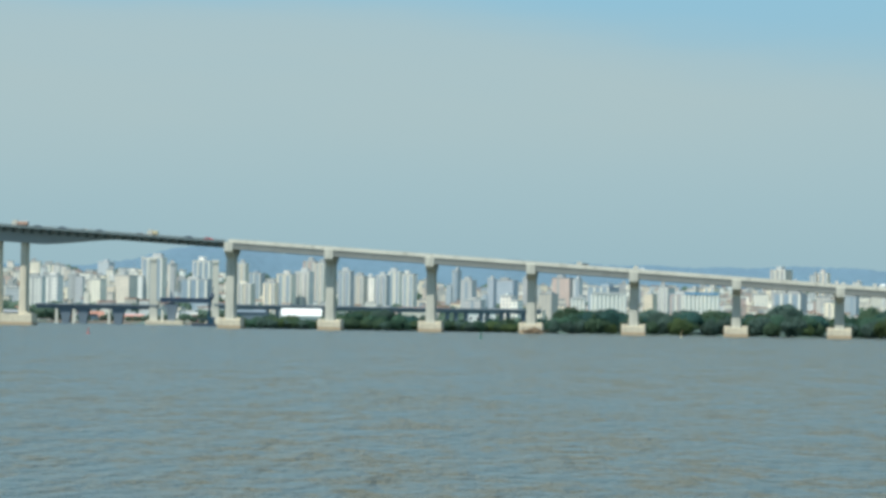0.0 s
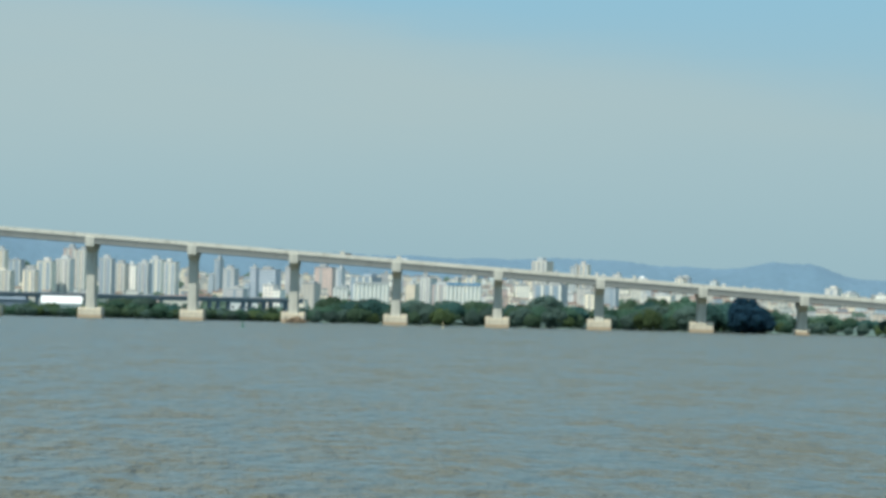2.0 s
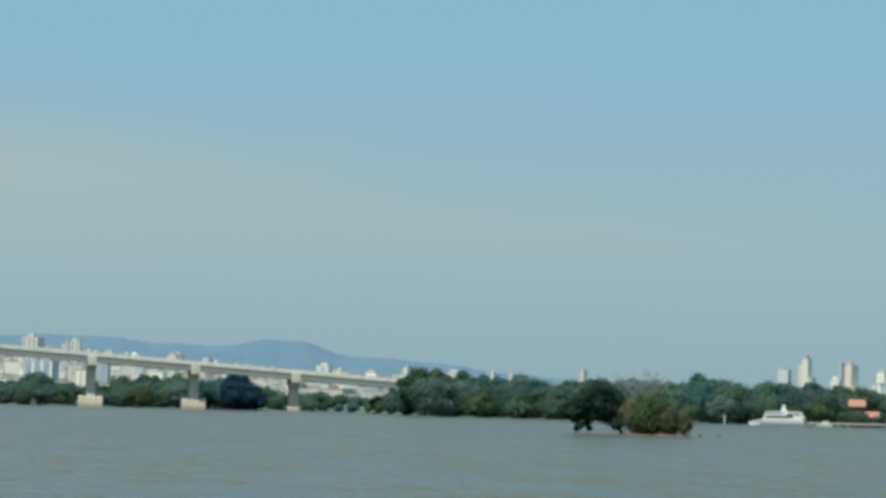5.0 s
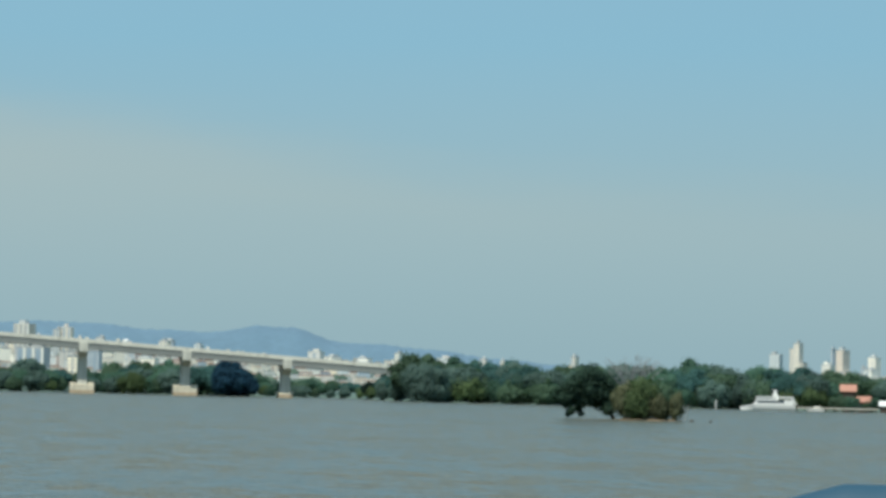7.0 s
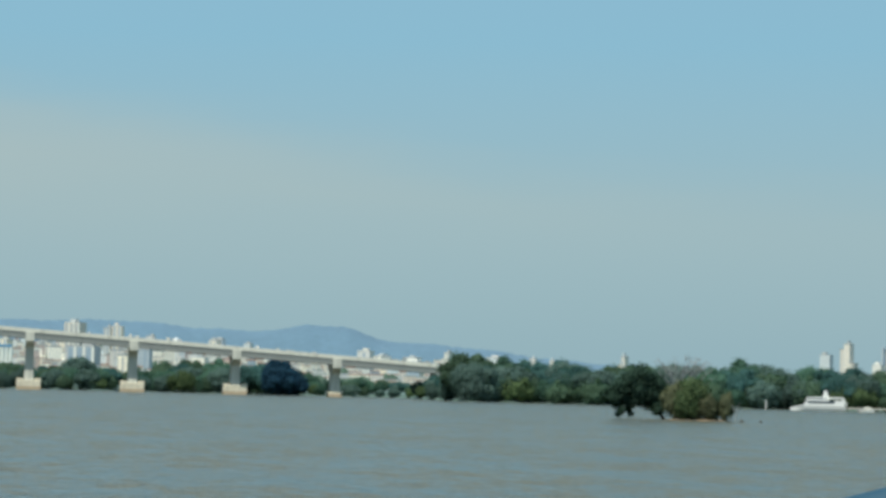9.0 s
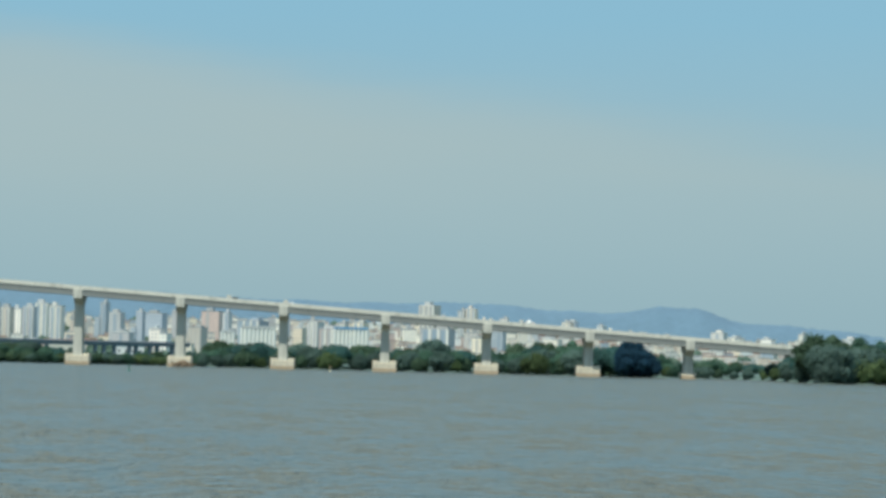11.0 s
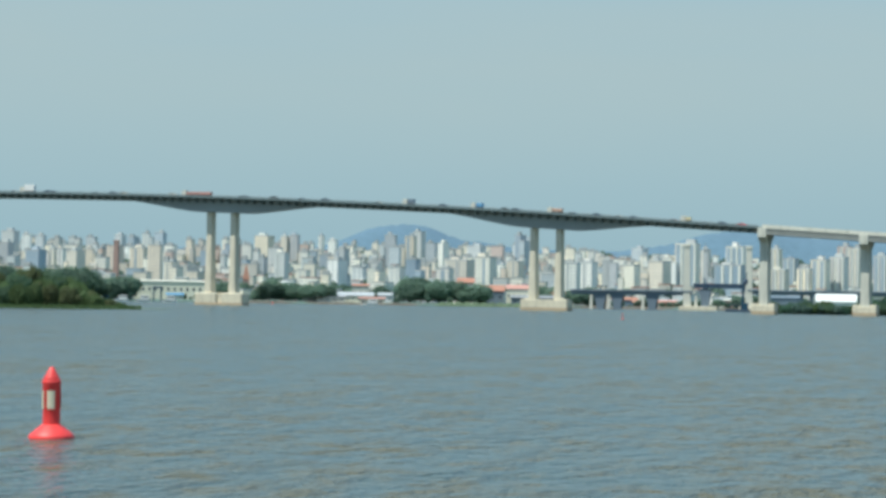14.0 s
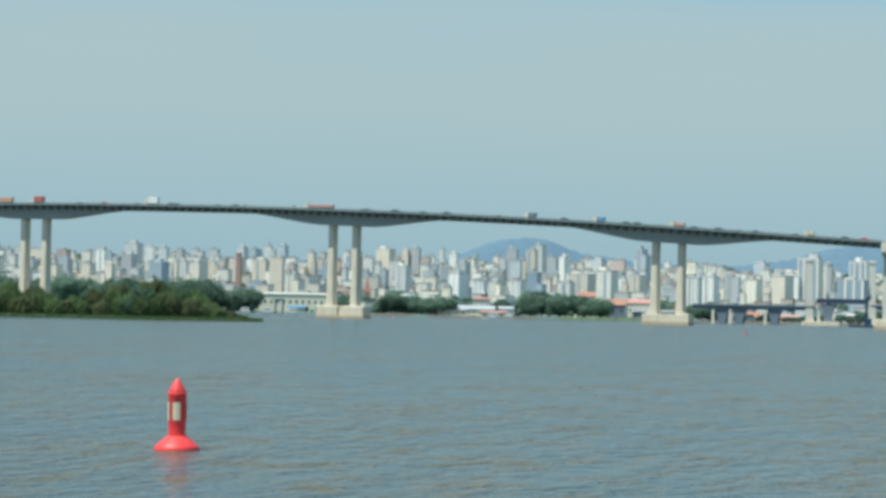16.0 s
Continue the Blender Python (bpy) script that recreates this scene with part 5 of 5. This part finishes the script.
for x in (-2.5, 2.5):
    part("leg", Shape().box(x - 0.4, x + 0.4, -0.5, 0.5, -1, 9), BLUE, crane)
part("beam", Shape().box(-3.2, 3.2, -0.6, 0.6, 8.6, 9.8), BLUE, crane)


# ---------------------------------------------------------------- traffic on the bridge
def on_deck(s, y):
    z = deck(s) - (0.62 if s < -215 else 0.75)
    return BRIDGE @ Matrix.Translation((s, y, z))


def lorry(s, y, paint, long, label, tall=3.4):
    ob = new("lorry")
    ob.matrix_world = on_deck(s, y)
    tagged(ob, label, "truck", "bridge traffic")
    part("cab", Shape().prism([(-long / 2, 0.7), (-long / 2 + 2.2, 0.7), (-long / 2 + 2.2, 3.0), (-long / 2 + 0.5, 3.0), (-long / 2, 1.9)], -1.2, 1.2), OLDPALE, ob)
    part("cargo_box", Shape().bevel_box(-long / 2 + 2.5, long / 2, -1.25, 1.25, 1.1, tall, 0.1), paint, ob)
    part("chassis", Shape().box(-long / 2 + 0.2, long / 2 - 0.2, -0.8, 0.8, 0.6, 1.1), BLACK, ob)
    for x in (-long / 2 + 1.1, long / 2 - 2.6, long / 2 - 1.3):
        for q in (-1.0, 1.0):
            w = Shape().lathe([(0.5, -0.15), (0.5, 0.15)], 12)
            w.v = [(a, c, b) for a, b, c in w.v]
            part("wheel", w, BLACK, ob).location = (x, q, 0.5)


def motor_car(s, y, paint, label):
    ob = new("car")
    ob.matrix_world = on_deck(s, y)
    tagged(ob, label, "car", "bridge traffic")
    part("body", Shape().prism([(-2.1, 0.35), (2.1, 0.35), (2.1, 0.95), (1.2, 1.0), (0.7, 1.5), (-1.2, 1.5), (-1.8, 1.0), (-2.1, 0.9)], -0.85, 0.85), paint, ob)
    part("window_band", Shape().prism([(-1.5, 1.02), (1.0, 1.02), (0.62, 1.42), (-1.1, 1.42)], -0.87, 0.87), GLASS, ob)
    for x in (-1.35, 1.35):
        for q in (-0.75, 0.75):
            w = Shape().lathe([(0.33, -0.1), (0.33, 0.1)], 12)
            w.v = [(a, c, b) for a, b, c in w.v]
            part("wheel", w, BLACK, ob).location = (x, q, 0.33)


lorry(-643, -6.2, ORANGE, 9.5, "orange lorry driving over the bridge")
lorry(-625, -6.2, DULLRED, 7.0, "dull red box lorry on the bridge", 3.9)
lorry(-564, -6.2, WHITE, 7.5, "white box lorry crossing the bridge", 4.0)
lorry(-478, -6.2, surface("faded_red_tarpaulin", (0.45, 0.22, 0.18), 0.8), 14.5, "long flatbed lorry with a faded red load", 2.3)
lorry(-376, -3.6, OLDCON, 5.5, "grey box lorry on the bridge", 3.0)
lorry(-307, -6.2, ORANGE, 7.0, "orange works lorry on the bridge", 2.4)
lorry(-248, -6.2, YELLOW, 4.6, "pale yellow works lorry on the bridge", 2.5)
lorry(-343, -6.2, BLUEROOF, 5.5, "light blue van on the bridge", 2.8)
for s, paint, lab in ((-552, DARKSTEEL, "dark car crossing the bridge"), (-590, RED, "red car crossing the bridge"), (-520, OLDCON, "grey car crossing the bridge"), (-440, BLACK, "black car crossing the bridge"),
                      (-331, BLACK, "black car crossing the bridge"), (-455, OLDCON, "grey car crossing the bridge"), (-288, DARKSTEEL, "dark car crossing the bridge"), (-272, OLDCON, "grey car crossing the bridge"), (-232, DARKSTEEL, "dark car crossing the bridge"),
                      (-224, RED, "red car crossing the bridge")):
    motor_car(s, rng.choice((-6.4, -3.6)), paint, lab)
motor_car(-202, -6, BRICK, "brown car on the eastern approach")
lorry(-61, -6.2, BLACK, 5.0, "dark pick-up on the eastern approach", 2.2)
lorry(-37, -6.2, WHITE, 4.8, "white van on the eastern approach", 2.1)
PAINTS = ((DARKSTEEL, "dark blue"), (OLDCON, "blue-grey"), (BLACK, "black"), (WHITE, "white"), (OLDPALE, "beige"), (BRICK, "brown"), (ROOFGREY, "grey"))
s = -648.0
while s < -218:
    paint, word = PAINTS[rng.randrange(7)]
    motor_car(s, rng.choice((-7.2, 3.2, 6.4)), paint, word + " car crossing the main spans of the bridge")
    s += rng.uniform(13, 34)
s = -180.0
while s < 150:
    paint, word = PAINTS[rng.randrange(7)]
    motor_car(s, 5.6, paint, word + " car on the approach spans of the bridge")
    s += rng.uniform(22, 60)

# ---------------------------------------------------------------- buoys
buoy = thing("channel_buoy", at(-19.59, 74.8), 10, "bright red plastic channel buoy with cream reflector panels", "buoy")
buoy.matrix_world = buoy.matrix_world @ pose(0, 0, 0, 0.6, -0.5, -10)
part("float", Shape().lathe([(0.30, -0.5), (0.58, -0.25), (0.63, -0.03), (0.635, 0.06), (0.60, 0.12), (0.44, 0.25), (0.31, 0.35), (0.25, 0.40)], 40), RED, buoy, "flared red float collar", True)
part("body", Shape().lathe([(0.245, 0.38), (0.24, 0.44), (0.24, 0.95), (0.252, 0.97), (0.252, 1.50), (0.262, 1.52), (0.262, 1.60), (0.245, 1.62)], 40), RED, buoy, "red cylindrical tower", True)
part("top_cone", Shape().lathe([(0.245, 1.60), (0.22, 1.68), (0.10, 1.88), (0.045, 1.97), (0.02, 1.98)], 32), RED, buoy, "red pointed topmark", True)
part("tide_ring", Shape().lathe([(0.60, -0.10), (0.632, -0.03), (0.632, 0.02), (0.61, 0.03)], 40), BRICK, buoy, "dark waterline ring", True)
for a in (-75, 158, 215 - 8, 40):
    panel = Shape().ring_loft([[(0.262 * math.cos(radians(a + q)), 0.262 * math.sin(radians(a + q)), z) for q in (-24, -12, 0, 12, 24)] for z in (0.83, 1.33)], closed=False)
    back_ring = len(panel.v)
    panel.v += [(x * 0.95, y * 0.95, z) for x, y, z in panel.v[:back_ring]]
    panel.f += [tuple(i + back_ring for i in reversed(f)) for f in panel.f]
    part("reflector_panel", panel, PATCH, buoy, "cream rectangular reflector")


def small_buoy(b, d, high, paint, label):
    ob = thing("marker_buoy", at(b, d), 0, label, "buoy")
    part("float", Shape().lathe([(0.25, -0.3), (0.42, 0.0), (0.38, 0.25), (0.15, 0.4)], 16), paint, ob)
    part("mast", Shape().lathe([(0.15, 0.35), (0.12, high * 0.75), (0.2, high * 0.78), (0.02, high)], 12), paint, ob)


small_buoy(-7.51, 640, 1.6, DULLRED, "small red marker buoy in the river")
small_buoy(0.85, 720, 2.0, GREENPAINT, "small green marker buoy in the river")
small_buoy(5.12, 1000, 2.3, YELLOW, "small pale yellow marker buoy by the bank")
small_buoy(-16.05, 1120, 2.0, YELLOW, "small pale marker buoy by the main pier")
small_buoy(-15.0, 1500, 1.8, RED, "small red marker buoy by the main pier")
small_buoy(20.9 - 34.0, 1600, 1.6, WHITE, "small white marker buoy off the city bank")

# driftwood caught on one pile cap
snag = thing("driftwood", (BRIDGE @ Vector((-82.0, -6.2, 0)))[:], 0, "brown driftwood heap caught on the pile cap", "driftwood")
part("root_mass", Shape().lump((0.6, 0.6, 0.6), 2.6, rng, 0.75, 12, 6).lump((3.0, 0.4, 0.3), 1.9, rng, 0.7, 10, 5).lump((-2.0, 0.5, 0.2), 1.7, rng, 0.7, 10, 5), WRACK, snag)
for i in range(44):
    a = Vector((rng.uniform(-4, 4.5), rng.uniform(-1.4, 0.6), rng.uniform(0, 0.8)))
    part("branch", Shape().tube(a, a + Vector((rng.uniform(-2.5, 2.5), rng.uniform(-0.6, 0.6), rng.uniform(0.3, 2.2))), rng.uniform(0.15, 0.4), 0.08, 6), WRACK, snag)

# ---------------------------------------------------------------- the boat the camera rides in: only its blue bulwark shows
hull = thing("boat_bulwark", (0.10, 0, 0), 0, "blue painted bulwark of the tour boat", "boat")
outer, n = [], 46
for i in range(n + 1):
    b = 21.6 + 60.0 * (i / n) ** 1.7
    el = -1.78 - 0.30 * max(0.0, 24.65 - b) + 0.16 * min(3.0, max(0.0, b - 25.9))
    d = 3.0 + 0.006 * (b - 22)
    z = 4 + d * math.tan(radians(el))
    x, y, _ = at(b, d)
    x2, y2, _ = at(b, d + 0.09)
    outer.append([(x, y, -0.5), (x, y, z - 0.03), (x + (x2 - x) * 0.25, y + (y2 - y) * 0.25, z), (x + (x2 - x) * 0.75, y + (y2 - y) * 0.75, z), (x2, y2, z - 0.03), (x2, y2, -0.5)])
part("side", Shape().ring_loft(outer), BLUE, hull, smooth=True)
